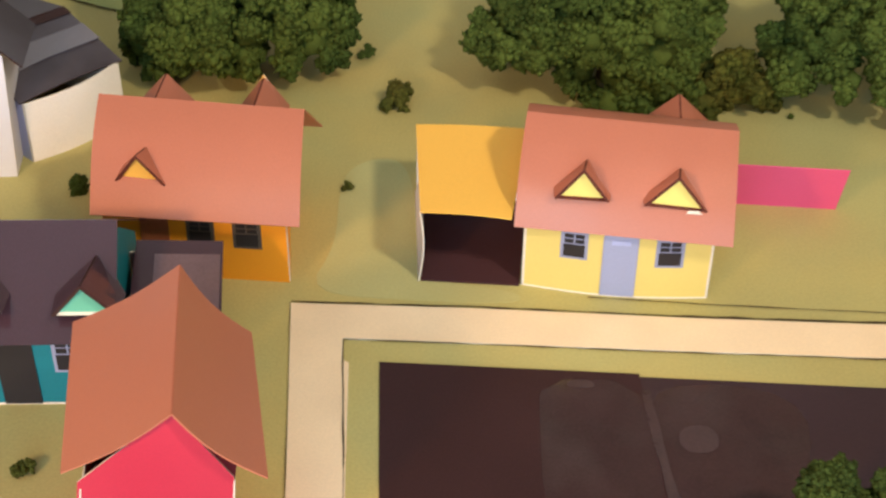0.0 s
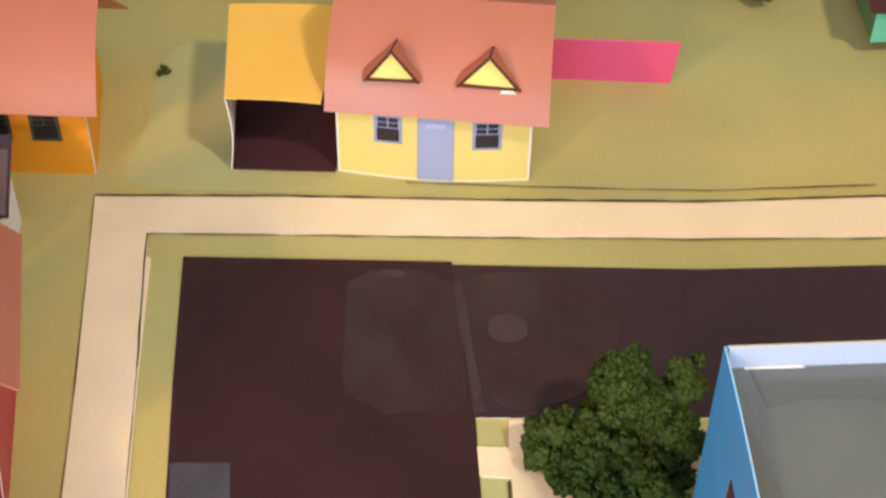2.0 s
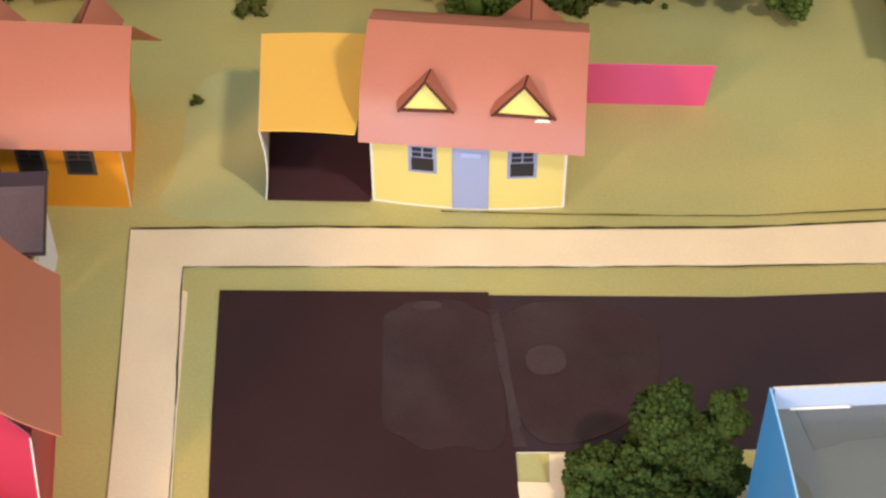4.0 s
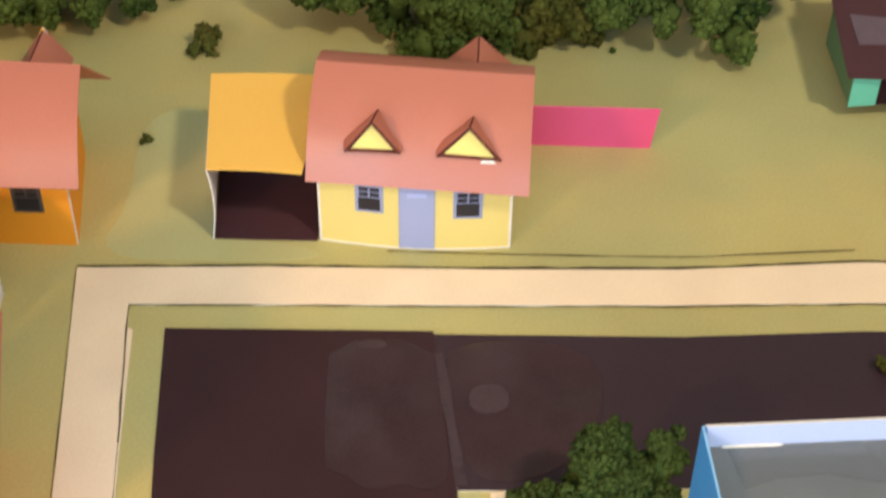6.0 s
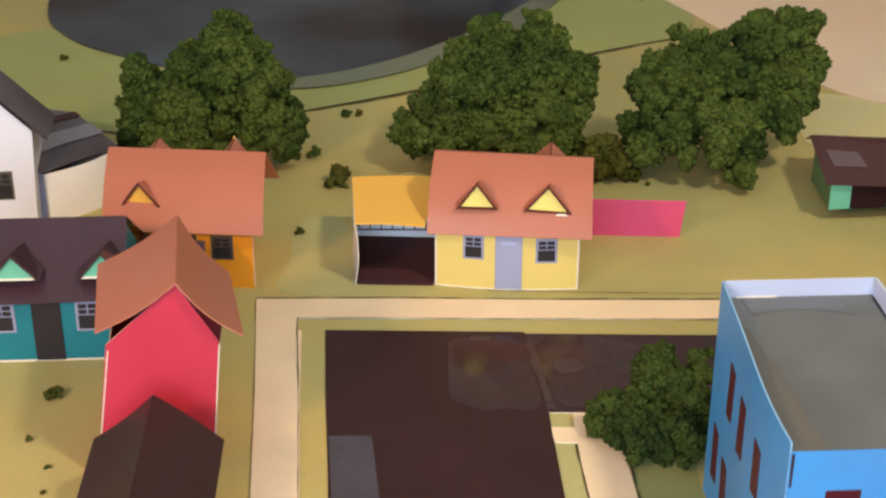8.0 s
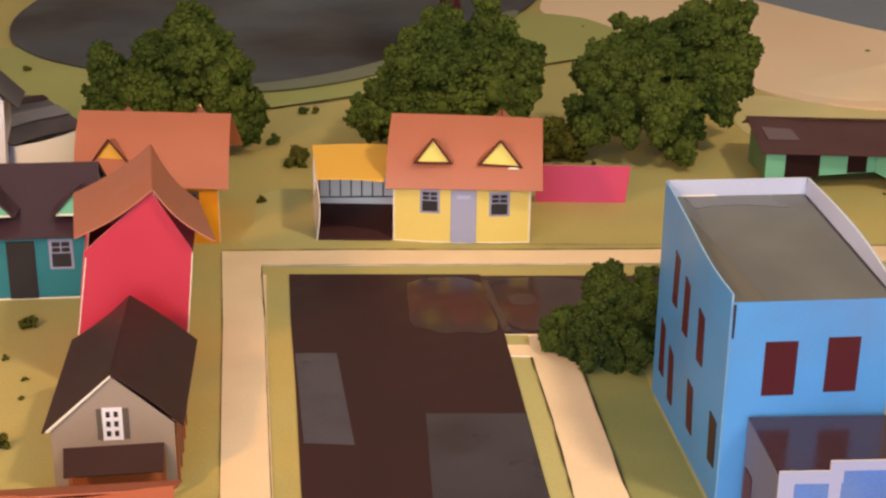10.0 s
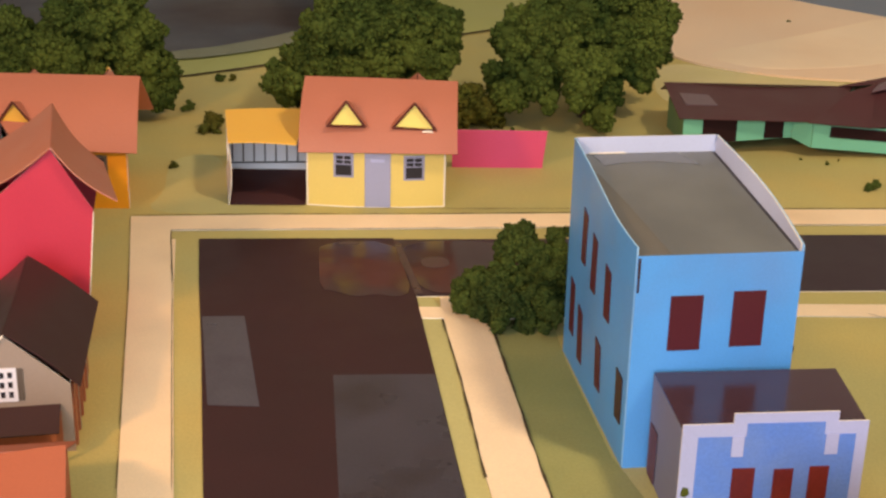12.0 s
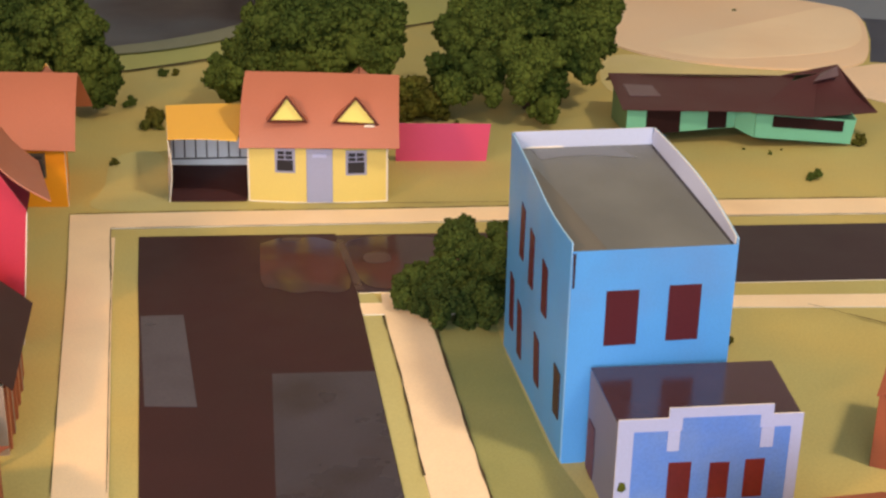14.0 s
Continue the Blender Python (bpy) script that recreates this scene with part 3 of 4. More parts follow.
def carport():
    h = thing("carport", 0, 0, 0, "open card carport with golden flat roof and dark plum floor", "carport")
    warped("roof", [(-1.21, -0.16, 1.06), (-0.15, -0.13, 1.03), (-0.08, 1.80, 1.06), (-1.50, 1.78, 1.03)], GOLD, h, "golden yellow card roof", bow=lambda u, v: 0.02 * math.sin(math.pi * u), edge=GOLD)
    warped("wall", [(-1.235, -0.10, 0), (-1.50, 1.74, 0), (-1.49, 1.76, 1.02), (-1.215, -0.14, 1.05)], WHITE, h, "white card side wall", bow=lambda u, v: 0.05 * math.sin(math.pi * v))
    back = sheet("back_wall", [(-1.48, 1.70, 0.02), (-0.02, 1.72, 0.02), (-0.02, 1.72, 1.04), (-1.48, 1.70, 1.02)], BLUEWHITE, h, "white back wall with dark vertical lines")
    for i in range(8):
        x = -1.40 + i * 0.185
        sheet("board_line", [(x, 1.685, 0.16), (x + 0.022, 1.685, 0.16), (x + 0.028, 1.69, 1.02), (x + 0.008, 1.69, 1.02)], PANE, back, "", 0.006, PANE)
    sheet("board_line", [(-1.46, 1.683, 0.12), (-0.03, 1.700, 0.15), (-0.03, 1.700, 0.175), (-1.46, 1.683, 0.145)], PANE, back, "", 0.006, PANE)
    sheet("floor_panel", [(-1.21, -0.10, 0.02), (-0.03, -0.06, 0.02), (-0.03, 1.68, 0.02), (-1.45, 1.66, 0.02)], PLUM, h, "dark plum card floor", 0.02, PLUM)


carport()
tagged(sheet("fence_panel", [(2.36, 2.02, 0.0), (3.93, 2.05, 0.0), (3.98, 1.87, 0.72), (2.36, 1.80, 0.74)], HOTPINK, None, "", 0.018, HOTPINK), "leaning hot pink card panel beside the cottage", "fence")


# ---- orange cottage ----
def orange_cottage():
    h = thing("cottage", -4.95, -0.36, 1.5, "orange card cottage with terracotta roof and dormers", "house")
    W, D, H = 2.18, 1.75, 0.98
    sheet("wall", [(0, 0, 0), (W, 0, 0), (W, 0, H), (0, 0, H)], ORANGE, h, "orange front wall")
    k = -0.30
    for x in (0.0, W):
        sheet("wall", [(x, 0.02, 0), (x + k, D, 0), (x + k, D, H), (x + k / 2, D / 2, 1.84), (x, 0.02, H)], ORANGE, h)
    sheet("wall", [(0.02 + k, D, 0), (W - 0.02 + k, D, 0), (W - 0.02 + k, D, H), (0.02 + k, D, H)], ORANGE, h)
    el, er, rl, rr = (-0.02, -0.34, 1.08), (2.38, -0.20, 0.97), (-0.15, 0.92, 1.93), (2.32, 0.82, 1.92)
    warped("roof", [el, er, rr, rl], TERRACOTTA, h, "terracotta card roof slope", bow=lambda u, v: 0.14 * math.sin(math.pi * v), nv=12, edge=TERRACOTTA)
    warped("roof", [rl, rr, (2.36, 1.75, 1.12), (-0.25, 2.0, 0.98)], TERRACOTTA, h, "", edge=TERRACOTTA)
    dormer(h, 0.52, 0.26, 1.36, 1.70, -0.02, 0.16, 0.46, GOLD, TERRACOTTA)
    dormer(h, 0.46, 0.32, 1.42, 1.75, -1.62, -1.30, -0.98, GOLD, TERRACOTTA, back=-1, drop=0.0)
    dormer(h, 1.67, 0.25, 1.42, 1.76, -1.72, -1.40, -1.04, GOLD, TERRACOTTA, back=-1, drop=0.0, peek=0.09, out=0.01)
    f = Face((0, 0, 0), (1, 0, 0))
    f.window(1.54, 1.88, 0.48, 0.88, DARKFRAME, h, label="dark framed window")
    f.window(0.99, 1.32, 0.48, 0.88, DARKFRAME, h, label="dark framed window")
    f.panel("door", 0.44, 0.78, 0.012, 0.88, TIMBER, h, "brown front door")


orange_cottage()


# ---- tall pink gable house ----
def pink_house():
    h = thing("house", -3.78, -5.30, 11.5, "tall raspberry pink card house with russet gable roof, leaning sideways", "house")
    D, H, A, F = 1.65, 1.74, 2.56, -0.24
    lean = 0.175
    outline = [(0.0, 0.0), (1.40, 0.0), (1.40 + lean, H + 0.03), (1.12, A), (0.0 + lean * 1.5, H + 0.08)]
    sheet("wall", [(x, F, z) for x, z in outline], PINK, h, "raspberry pink gable wall")
    sheet("wall", [(x - 0.05, D, z) for x, z in outline], PINK, h)
    sheet("wall", [(0.01, F + 0.02, 0), (-0.04, D, 0), (-0.04 + lean * 1.6, D, H), (0.01 + lean * 1.6, F + 0.02, H)], PINK, h)
    sheet("wall", [(1.39, F + 0.02, 0), (1.34, D, 0), (1.34 + lean, D, H), (1.39 + lean, F + 0.02, H)], PINK, h)
    rf, rb = (1.135, -0.32, 2.60), (1.09, 1.72, 2.575)
    lf, lb = (0.17, -0.34, 2.03), (0.02, 1.78, 1.91)
    qf, qb = (1.87, -0.44, 1.93), (1.69, 1.69, 1.74)
    warped("roof", [lf, rf, rb, lb], RUSSET, h, "russet card roof slope, curling at the eave", bow=lambda u, v: -0.05 * math.sin(math.pi * u), nu=10, nv=6, edge=RUSSET)
    warped("roof", [rf, qf, qb, rb], RUSSET, h, "", bow=lambda u, v: -0.07 * math.sin(math.pi * u), nu=10, nv=6, edge=RUSSET)
    for x0, x1 in ((0.0, lean * 1.6), (1.40, 1.40 + lean)):
        sheet("corner_fold", [(x0 - 0.007, F - 0.012, 0), (x0 + 0.007, F - 0.012, 0), (x1 + 0.007, F - 0.012, H), (x1 - 0.007, F - 0.012, H)], PAPER, h, "pale worn paper fold", 0.008)
    sheet("gable_liner", [(1.40 + lean, F, H), (1.12, F, A), (1.14, F + 0.3, A - 0.01), (1.62, F + 0.3, H + 0.16)], WINE, h, "wine red inside of the roof", 0.01)


pink_house()


# ---- taupe gable house with porch ----
def taupe_house():
    h = thing("house", -3.22, -8.16, 8.0, "taupe card house with dark gable roof and timber porch", "house")
    W, D, H, A = 1.32, 1.95, 0.81, 1.40
    sheet("wall", [(0, 0, 0), (W, 0, 0), (W, 0, H), (W * 0.51, 0, A), (0, 0, H)], TAUPE, h, "taupe grey gable wall")
    sheet("wall", [(0.02, D, 0), (W - 0.02, D, 0), (W - 0.02, D, H), (W * 0.51, D, A), (0.02, D, H)], TAUPE, h)
    sheet("wall", [(0.01, 0.02, 0), (0.01, D - 0.02, 0), (0.01, D - 0.02, H), (0.01, 0.02, H)], TAUPE, h)
    sheet("wall", [(W - 0.01, 0.02, 0), (W - 0.01, D - 0.02, 0), (W - 0.01, D - 0.02, H), (W - 0.01, 0.02, H)], TIMBER, h, "reddish timber side wall")
    rf, rb = (0.68, -0.02, 1.43), (0.70, 2.12, 1.45)
    warped("roof", [(-0.09, -0.03, 0.76), rf, rb, (-0.02, 2.10, 0.90)], UMBER, h, "dark umber card roof slope", bow=lambda u, v: -0.03 * math.sin(math.pi * u), edge=UMBER)
    warped("roof", [rf, (1.42, -0.02, 0.78), (1.48, 2.0, 0.88), rb], UMBER, h, "", bow=lambda u, v: 0.02 * math.sin(math.pi * u), edge=UMBER)
    sheet("verge", [(-0.05, -0.035, 0.785), (0.68, -0.035, 1.425), (0.68, -0.035, 1.40), (-0.03, -0.035, 0.765)], PAPER, h, "pale cut paper edge", 0.012)
    f = Face((0, 0, 0), (1, 0, 0))
    w = f.panel("window", 0.56, 0.775, 0.64, 1.03, WHITE, h, "white six pane window with grey shutters")
    for c in range(2):
        for r in range(3):
            x, z = 0.60 + c * 0.085, 0.69 + r * 0.115
            f.panel("pane", x, x + 0.045, z, z + 0.065, PANE, w, "", 0.024, 0.006)
    f.panel("shutter", 0.50, 0.555, 0.65, 1.02, DARKFRAME, w, "", 0.016, 0.01)
    f.panel("shutter", 0.78, 0.84, 0.65, 1.02, DARKFRAME, w, "", 0.016, 0.01)
    p = sheet("porch_roof", [(0.12, -0.02, 0.56), (1.20, -0.02, 0.58), (1.20, -0.34, 0.40), (0.15, -0.34, 0.38)], UMBER, h, "dark umber porch roof", 0.02, UMBER)
    for x in (0.20, 1.12):
        sheet("porch_post", [(x, -0.32, 0.0), (x + 0.05, -0.32, 0.0), (x + 0.05, -0.32, 0.39), (x, -0.32, 0.39)], TIMBER, h, "", 0.04, TIMBER)
    sheet("porch_wall", [(0.15, -0.01, 0.0), (1.2, -0.01, 0.0), (1.2, -0.01, 0.5), (0.15, -0.01, 0.5)], TIMBER, h, "reddish timber porch wall", 0.012, TIMBER)
    for i in range(5):
        y = 0.12 + i * 0.34
        sheet("batten", [(W + 0.01, y, 0), (W + 0.01, y + 0.09, 0), (W + 0.01, y + 0.09, H - 0.06), (W + 0.01, y, H - 0.06)], (RUSSET, TAUPE, BRICK)[i % 3], h, "", 0.02, TIMBER)


taupe_house()


# ---- teal house with aubergine roof ----
def teal_house():
    h = thing("house", -6.9, -2.96, 7.5, "teal card house with aubergine roof and mint dormers", "house")
    W, D, H = 2.75, 1.75, 1.02
    sheet("wall", [(0, 0, 0), (W, 0, 0), (W, 0, H), (0, 0, H)], TEAL, h, "teal front wall")
    for x in (0.0, W):
        sheet("wall", [(x, 0.02, 0), (x, D, 0), (x, D, H), (x, D / 2, 1.72), (x, 0.02, H)], TEAL, h)
    sheet("wall", [(0.02, D, 0), (W - 0.02, D, 0), (W - 0.02, D, H), (0.02, D, H)], TEAL, h)
    warped("roof", [(-0.15, -0.22, 0.98), (W + 0.10, -0.22, 1.02), (W + 0.04, 0.9, 1.78), (-0.15, 0.9, 1.78)], AUBERGINE, h, "aubergine brown glossy card roof", bow=lambda u, v: -0.03 * math.sin(math.pi * v), edge=AUBERGINE)
    warped("roof", [(-0.15, 0.9, 1.78), (W + 0.04, 0.9, 1.78), (W + 0.1, 2.0, 1.0), (-0.15, 2.0, 1.0)], AUBERGINE, h, "", edge=AUBERGINE)
    for x in (0.55, 1.36, 2.56):
        dormer(h, x, 0.30, 1.30, 1.64, -0.06, 0.24, 0.70, MINT, AUBERGINE)
    f = Face((0, 0, 0), (1, 0, 0))
    f.panel("door", 1.52, 1.92, 0.012, 0.90, PANE, h, "dark front door")
    for s in (0.45, 0.95, 2.12):
        f.window(s, s + 0.34, 0.46, 0.92, GREYFRAME, h, label="grey framed window with dark panes")
    sheet("eave_trim", [(-0.1, -0.03, 0.955), (W, -0.03, 0.975), (W, -0.03, 1.0), (-0.1, -0.03, 0.98)], PAPER, h, "pale paper eave strip", 0.01)
    sheet("base_edge", [(0.0, -0.014, 0.0), (W, -0.014, 0.0), (W, -0.014, 0.022), (0.0, -0.014, 0.022)], PAPER, h, "pale cut paper edge", 0.008)
    # low side wing
    sheet("wing_roof", [(W + 0.10, 0.45, 0.80), (W + 1.10, 0.45, 0.78), (W + 1.06, 1.38, 1.14), (W + 0.10, 1.38, 1.16)], AUBERGINE, h, "aubergine brown wing roof", 0.02, AUBERGINE)
    sheet("wing_roof", [(W + 0.34, 0.47, 0.825), (W + 1.07, 0.47, 0.808), (W + 1.04, 1.20, 1.09), (W + 0.32, 1.20, 1.105)], AUBERGINE_PALE, h, "dull slate paper on the wing roof", 0.01, AUBERGINE_PALE)
    sheet("wing_wall", [(W + 0.96, 0.5, 0), (W + 0.96, 1.3, 0), (W + 0.96, 1.3, 1.06), (W + 0.96, 0.5, 0.77)], WHITE, h, "white wing wall", 0.016)
    sheet("wing_wall", [(W + 0.02, 0.5, 0), (W + 0.94, 0.5, 0), (W + 0.94, 0.5, 0.76), (W + 0.02, 0.5, 0.76)], SLATE, h, "", 0.016)
    sheet("wing_wall", [(W + 0.02, 1.3, 0), (W + 0.94, 1.3, 0), (W + 0.94, 1.3, 1.06), (W + 0.02, 1.3, 1.06)], SLATE, h, "", 0.016)


teal_house()


# ---- white house with slate roof and cream barn ----
def white_house():
    h = thing("house", -8.74, 1.12, 11, "tall white card house with steep slate grey roof", "house")
    W, D, H, A, k = 2.0, 0.95, 1.80, 2.85, 0.10
    for y in (0.0, D):
        sheet("wall", [(0, y, 0), (W, y, 0), (W + k, y, H), (W / 2 + k, y, A), (k, y, H)], WHITE, h, "white gable wall" if y == 0 else "")
    for x in (0.01, W - 0.01):
        sheet("wall", [(x, 0.02, 0), (x, D - 0.02, 0), (x + k, D - 0.02, H), (x + k, 0.02, H)], WHITE, h)
    for x0, z0, x1, z1 in ((-0.14, 1.66, W / 2 + k, 2.95), (W / 2 + k, 2.95, W + k + 0.24, 1.68)):
        sheet("roof", [(x0, -0.10, z0), (x1, -0.10, z1), (x1, D + 0.1, z1), (x0, D + 0.1, z0)], SLATE, h, "slate grey card roof", 0.02, UMBER)
    f = Face((0.04, 0, 0), (1, 0, 0))
    for q in (0.30, 1.30):
        f.window(q, q + 0.36, 0.62, 1.12, DARKFRAME, h, label="dark framed window")


white_house()


def cream_barn():
    h = thing("barn", -6.68, 1.86, 55, "cream card barn with slate grey roof", "barn")
    W, D, H, A = 1.55, 2.2, 0.90, 1.25
    warped("wall", [(0, 0, 0), (W, 0, 0), (W, 0, H), (0, 0, H)], CREAM, h, "cream card front wall", bow=lambda u, v: 0.12 * math.sin(math.pi * u), nu=12, nv=2)
    sheet("wall", [(0, 0.02, 0), (0, D, 0), (0, D, A - 0.1), (0, D / 2, A), (0, 0.02, H)], PALE_LILAC, h, "pale lilac end wall")
    sheet("wall", [(W, 0.02, 0), (W, D, 0), (W, D, A - 0.1), (W, D / 2, A), (W, 0.02, H)], CREAM, h)
    sheet("wall", [(0.02, D, 0), (W - 0.02, D, 0), (W - 0.02, D, A - 0.12), (0.02, D, A - 0.12)], CREAM, h)
    warped("roof", [(-0.06, -0.02, 0.93), (W + 0.06, -0.02, 0.88), (W + 0.06, 1.2, 1.28), (-0.06, 1.2, 1.28)], SLATE, h, "slate grey card roof", bow=lambda u, v: 0.05 * math.sin(math.pi * u), edge=UMBER)
    for y0, z0, y1, z1, tone in ((0.42, 1.085, 0.78, 1.185, SLATE_PALE), (1.02, 1.262, 1.18, 1.305, UMBER)):
        sheet("roof_strip", [(-0.05, y0, z0 + 0.02), (0.75, y0, z0 + 0.045), (W + 0.05, y0, z0 + 0.0), (W + 0.05, y1, z1 + 0.0), (0.75, y1, z1 + 0.045), (-0.05, y1, z1 + 0.02)], tone, h, "", 0.01, tone)
    warped("roof", [(-0.06, 1.2, 1.28), (W + 0.06, 1.2, 1.28), (W + 0.06, 2.35, 1.10), (-0.06, 2.35, 1.10)], SLATE, h, "", edge=UMBER)


cream_barn()


# ---- tall blue building and its annex ----
def blue_building():
    h = thing("building", 3.98, -8.22, 7.0, "tall sky blue card building with flat grey roof", "building")
    W, D, H, B = 1.76, 2.95, 2.45, 2.80
    bulge = lambda u: 0.045 * math.sin(math.pi * u ** 2.2)
    bend = lambda u, v: 0.03 * math.sin(math.pi * u) * math.sin(math.pi * v) + bulge(u) * v * v
    swell = lambda u, v: 0.09 * math.sin(math.pi * u) * v
    sheet("wall", [(0, 0, 0), (W, 0, 0), (W, 0, H), (0, 0, H)], BLUE, h, "sky blue front wall", edge=BLUE)
    warped("wall", [(0, D, 0), (0, 0.016, 0), (0, 0.016, H + 0.09), (0, D, B)], BLUE, h, "sky blue side wall, slightly warped", bow=bend, edge=BLUE_EDGE)
    warped("wall", [(W, 0.016, 0), (W, D, 0), (W, D, B), (W, 0.016, H + 0.06)], BLUE, h, bow=swell, edge=BLUE_EDGE)
    sheet("wall", [(0.02, D, 0), (W - 0.02, D, 0), (W - 0.02, D, B), (0.02, D, B)], BLUE, h)
    slope = lambda y: H - 0.03 + (2.60 - H + 0.03) * (y - 0.02) / (D - 0.05)
    rim = [(0.02 - bulge(1 - i / 12), 0.02 + (D - 0.05) * i / 12) for i in range(13)]
    deck = rim[::-1] + [(W - 0.03, 0.02), (W - 0.03, D - 0.03)]
    roof = sheet("roof", [(x, y, slope(y)) for x, y in deck], GREYROOF, h, "warm grey flat card roof", edge=UMBER)
    tape = [(0.20, D - 0.06), (0.26, D - 0.44), (0.52, D - 0.36), (0.90, D - 0.34), (1.42, D - 0.48), (1.24, D - 0.06)]
    sheet("roof_tape", [(x, y, slope(y) + 0.0115) for x, y in tape], TAPE, roof, "clear glossy tape on the roof", 0.003, TAPE)
    # thin brownish strip paints the shading along the roof's left edge
    strip = [(x, y) for x, y in rim[:11]][::-1] + [(0.38, 0.03), (0.33, 0.5), (0.24, 1.4), (0.14, 2.2)]
    sheet("roof_tab", [(x, y, slope(y) + 0.013) for x, y in strip], ROOF_SHADE, roof, "brownish strip standing in for shade along the roof edge", 0.008, ROOF_SHADE)
    # white strip imitates the highlight where the glossy roof meets the parapet
    sheet("roof_fold", [(0.16, D - 0.065, slope(D - 0.065) + 0.016), (0.62, D - 0.07, slope(D - 0.07) + 0.016), (0.60, D - 0.05, 2.622), (0.16, D - 0.05, 2.622)], PAPER, roof, "white strip painted as a glint along the parapet", 0.008)
    sheet("corner_gap", [(0.012, -0.012, 2.05), (0.032, -0.012, 2.05), (0.036, -0.012, H - 0.02), (0.006, -0.012, H - 0.02)], UMBER, h, "", 0.006, UMBER)
    sheet("parapet", [(0.03, D - 0.04, 2.58), (W - 0.03, D - 0.04, 2.58), (W - 0.03, D - 0.02, B + 0.01), (0.03, D - 0.02, B + 0.01)], PARAPET, h, "white inside of the back parapet", 0.014)
    warped("parapet", [(W - 0.03, 0.03, 2.38), (W - 0.03, D - 0.05, 2.58), (W - 0.02, D - 0.05, B + 0.012), (W - 0.02, 0.03, H + 0.072)], PARAPET, h, "pale inside of the side parapet", 0.014, bow=swell)
    sheet("joint", [(W - 0.05, 0.05, 2.432), (W - 0.022, 0.05, 2.432), (W - 0.03, D - 0.1, 2.602), (W - 0.07, D - 0.1, 2.602)], PANE, roof, "", 0.006, PANE)
    f = Face((0, 0, 0), (1, 0, 0))
    for s0, s1, z0, z1 in ((0.38, 0.73, 1.38, 2.00), (1.05, 1.40, 1.40, 2.03), (0.38, 0.73, 0.35, 0.95), (1.05, 1.40, 0.35, 0.95)):
        f.panel("window", s0, s1, z0, z1, MAROON, h, "plain maroon window", 0.011, 0.006)
    for c, z0, z1, ink in ((0.89, 1.55, 2.20, MAROON), (1.43, 1.42, 2.09, MAROON), (2.08, 1.36, 1.98, MAROON), (0.42, 0.44, 1.14, MAROON), (0.89, 0.28, 0.98, MAROON), (1.80, 0.37, 0.98, MAROON), (2.68, 0.44, 1.02, UMBER)):
        u, zs = c / D, 2.6
        g = Face((0, D, 0), (0, -1, 0), bow=lambda q: 0.0)
        off = [bend((c + d) / D, z / zs) for d, z in ((-0.11, z0), (0.11, z0), (0.11, z1), (-0.11, z1))]
        corners = [g.at(c + d, z, o + 0.014) for (d, z), o in zip(((-0.11, z0), (0.11, z0), (0.11, z1 - 0.04), (-0.11, z1)), off)]
        warped("window", corners, ink, h, "plain maroon window", 0.012, nu=2, nv=4, edge=ink)


blue_building()


def annex():
    h = thing("annex", 4.33, -9.46, 4.5, "lilac blue card shop front with aubergine roof", "building")
    W, D, H = 1.86, 1.22, 1.14
    sheet("wall", [(0, 0, 0), (W, 0, 0), (W, 0, H + 0.06), (1.55, 0, H + 0.06), (1.55, 0, H + 0.17), (0.50, 0, H + 0.17), (0.50, 0, H + 0.06), (0, 0, H + 0.06)], PALE_LILAC, h, "stepped pale lilac front wall")
    f = Face((0, 0, 0), (1, 0, 0))
    outline = [(0.16, 0.02), (1.74, 0.02), (1.74, H - 0.08), (1.42, H - 0.08), (1.42, H + 0.06), (0.64, H + 0.06), (0.64, H - 0.08), (0.16, H - 0.08)]
    sheet("front_panel", [f.at(q, z, 0.011) for q, z in outline], LILAC, h, "lilac blue front panel", 0.006, LILAC)
    for q0, q1 in ((0.50, 0.62), (1.44, 1.57)):
        f.panel("bracket", q0, q1, 0.84, H - 0.075, PALE_LILAC, h, "", 0.016, 0.008)
    for q0, q1, z1 in ((0.53, 0.76, 0.71), (0.95, 1.15, 0.69), (1.31, 1.51, 0.71)):
        f.panel("window", q0, q1, 0.28, z1, RUSTRED, h, "plain rust red window", 0.016, 0.006)
    sheet("wall", [(0.01, 0.016, 0), (0.01, D, 0), (0.01, D, H), (0.01, 0.016, H)], TAUPE_LILAC, h, "grey lilac side wall", edge=TAUPE_LILAC)
    Face((0, D, 0), (0, -1, 0)).panel("door", 0.10, 0.36, 0.02, 0.62, WINE_DULL, h, "dull wine red side door", 0.012, 0.008)
    sheet("wall", [(W - 0.01, 0.016, 0), (W - 0.01, D, 0), (W - 0.01, D, H), (W - 0.01, 0.016, H)], LILAC, h, edge=LILAC)
    sheet("glue_spot", [f.at(q, z, 0.012) for q, z in ((0.03, 0.42), (0.08, 0.40), (0.12, 0.44), (0.10, 0.50), (0.05, 0.51))], LEAF_OLIVE, h, "olive green foam crumb stuck on", 0.02, LEAF_OLIVE)
    sheet("roof", [(0.0, 0.02, H + 0.012), (W, 0.02, H + 0.012), (W + 0.09, D - 0.02, H + 0.02), (0.0, D - 0.02, H + 0.02)], AUBERGINE, h, "aubergine brown glossy card roof", 0.016, AUBERGINE)


annex()


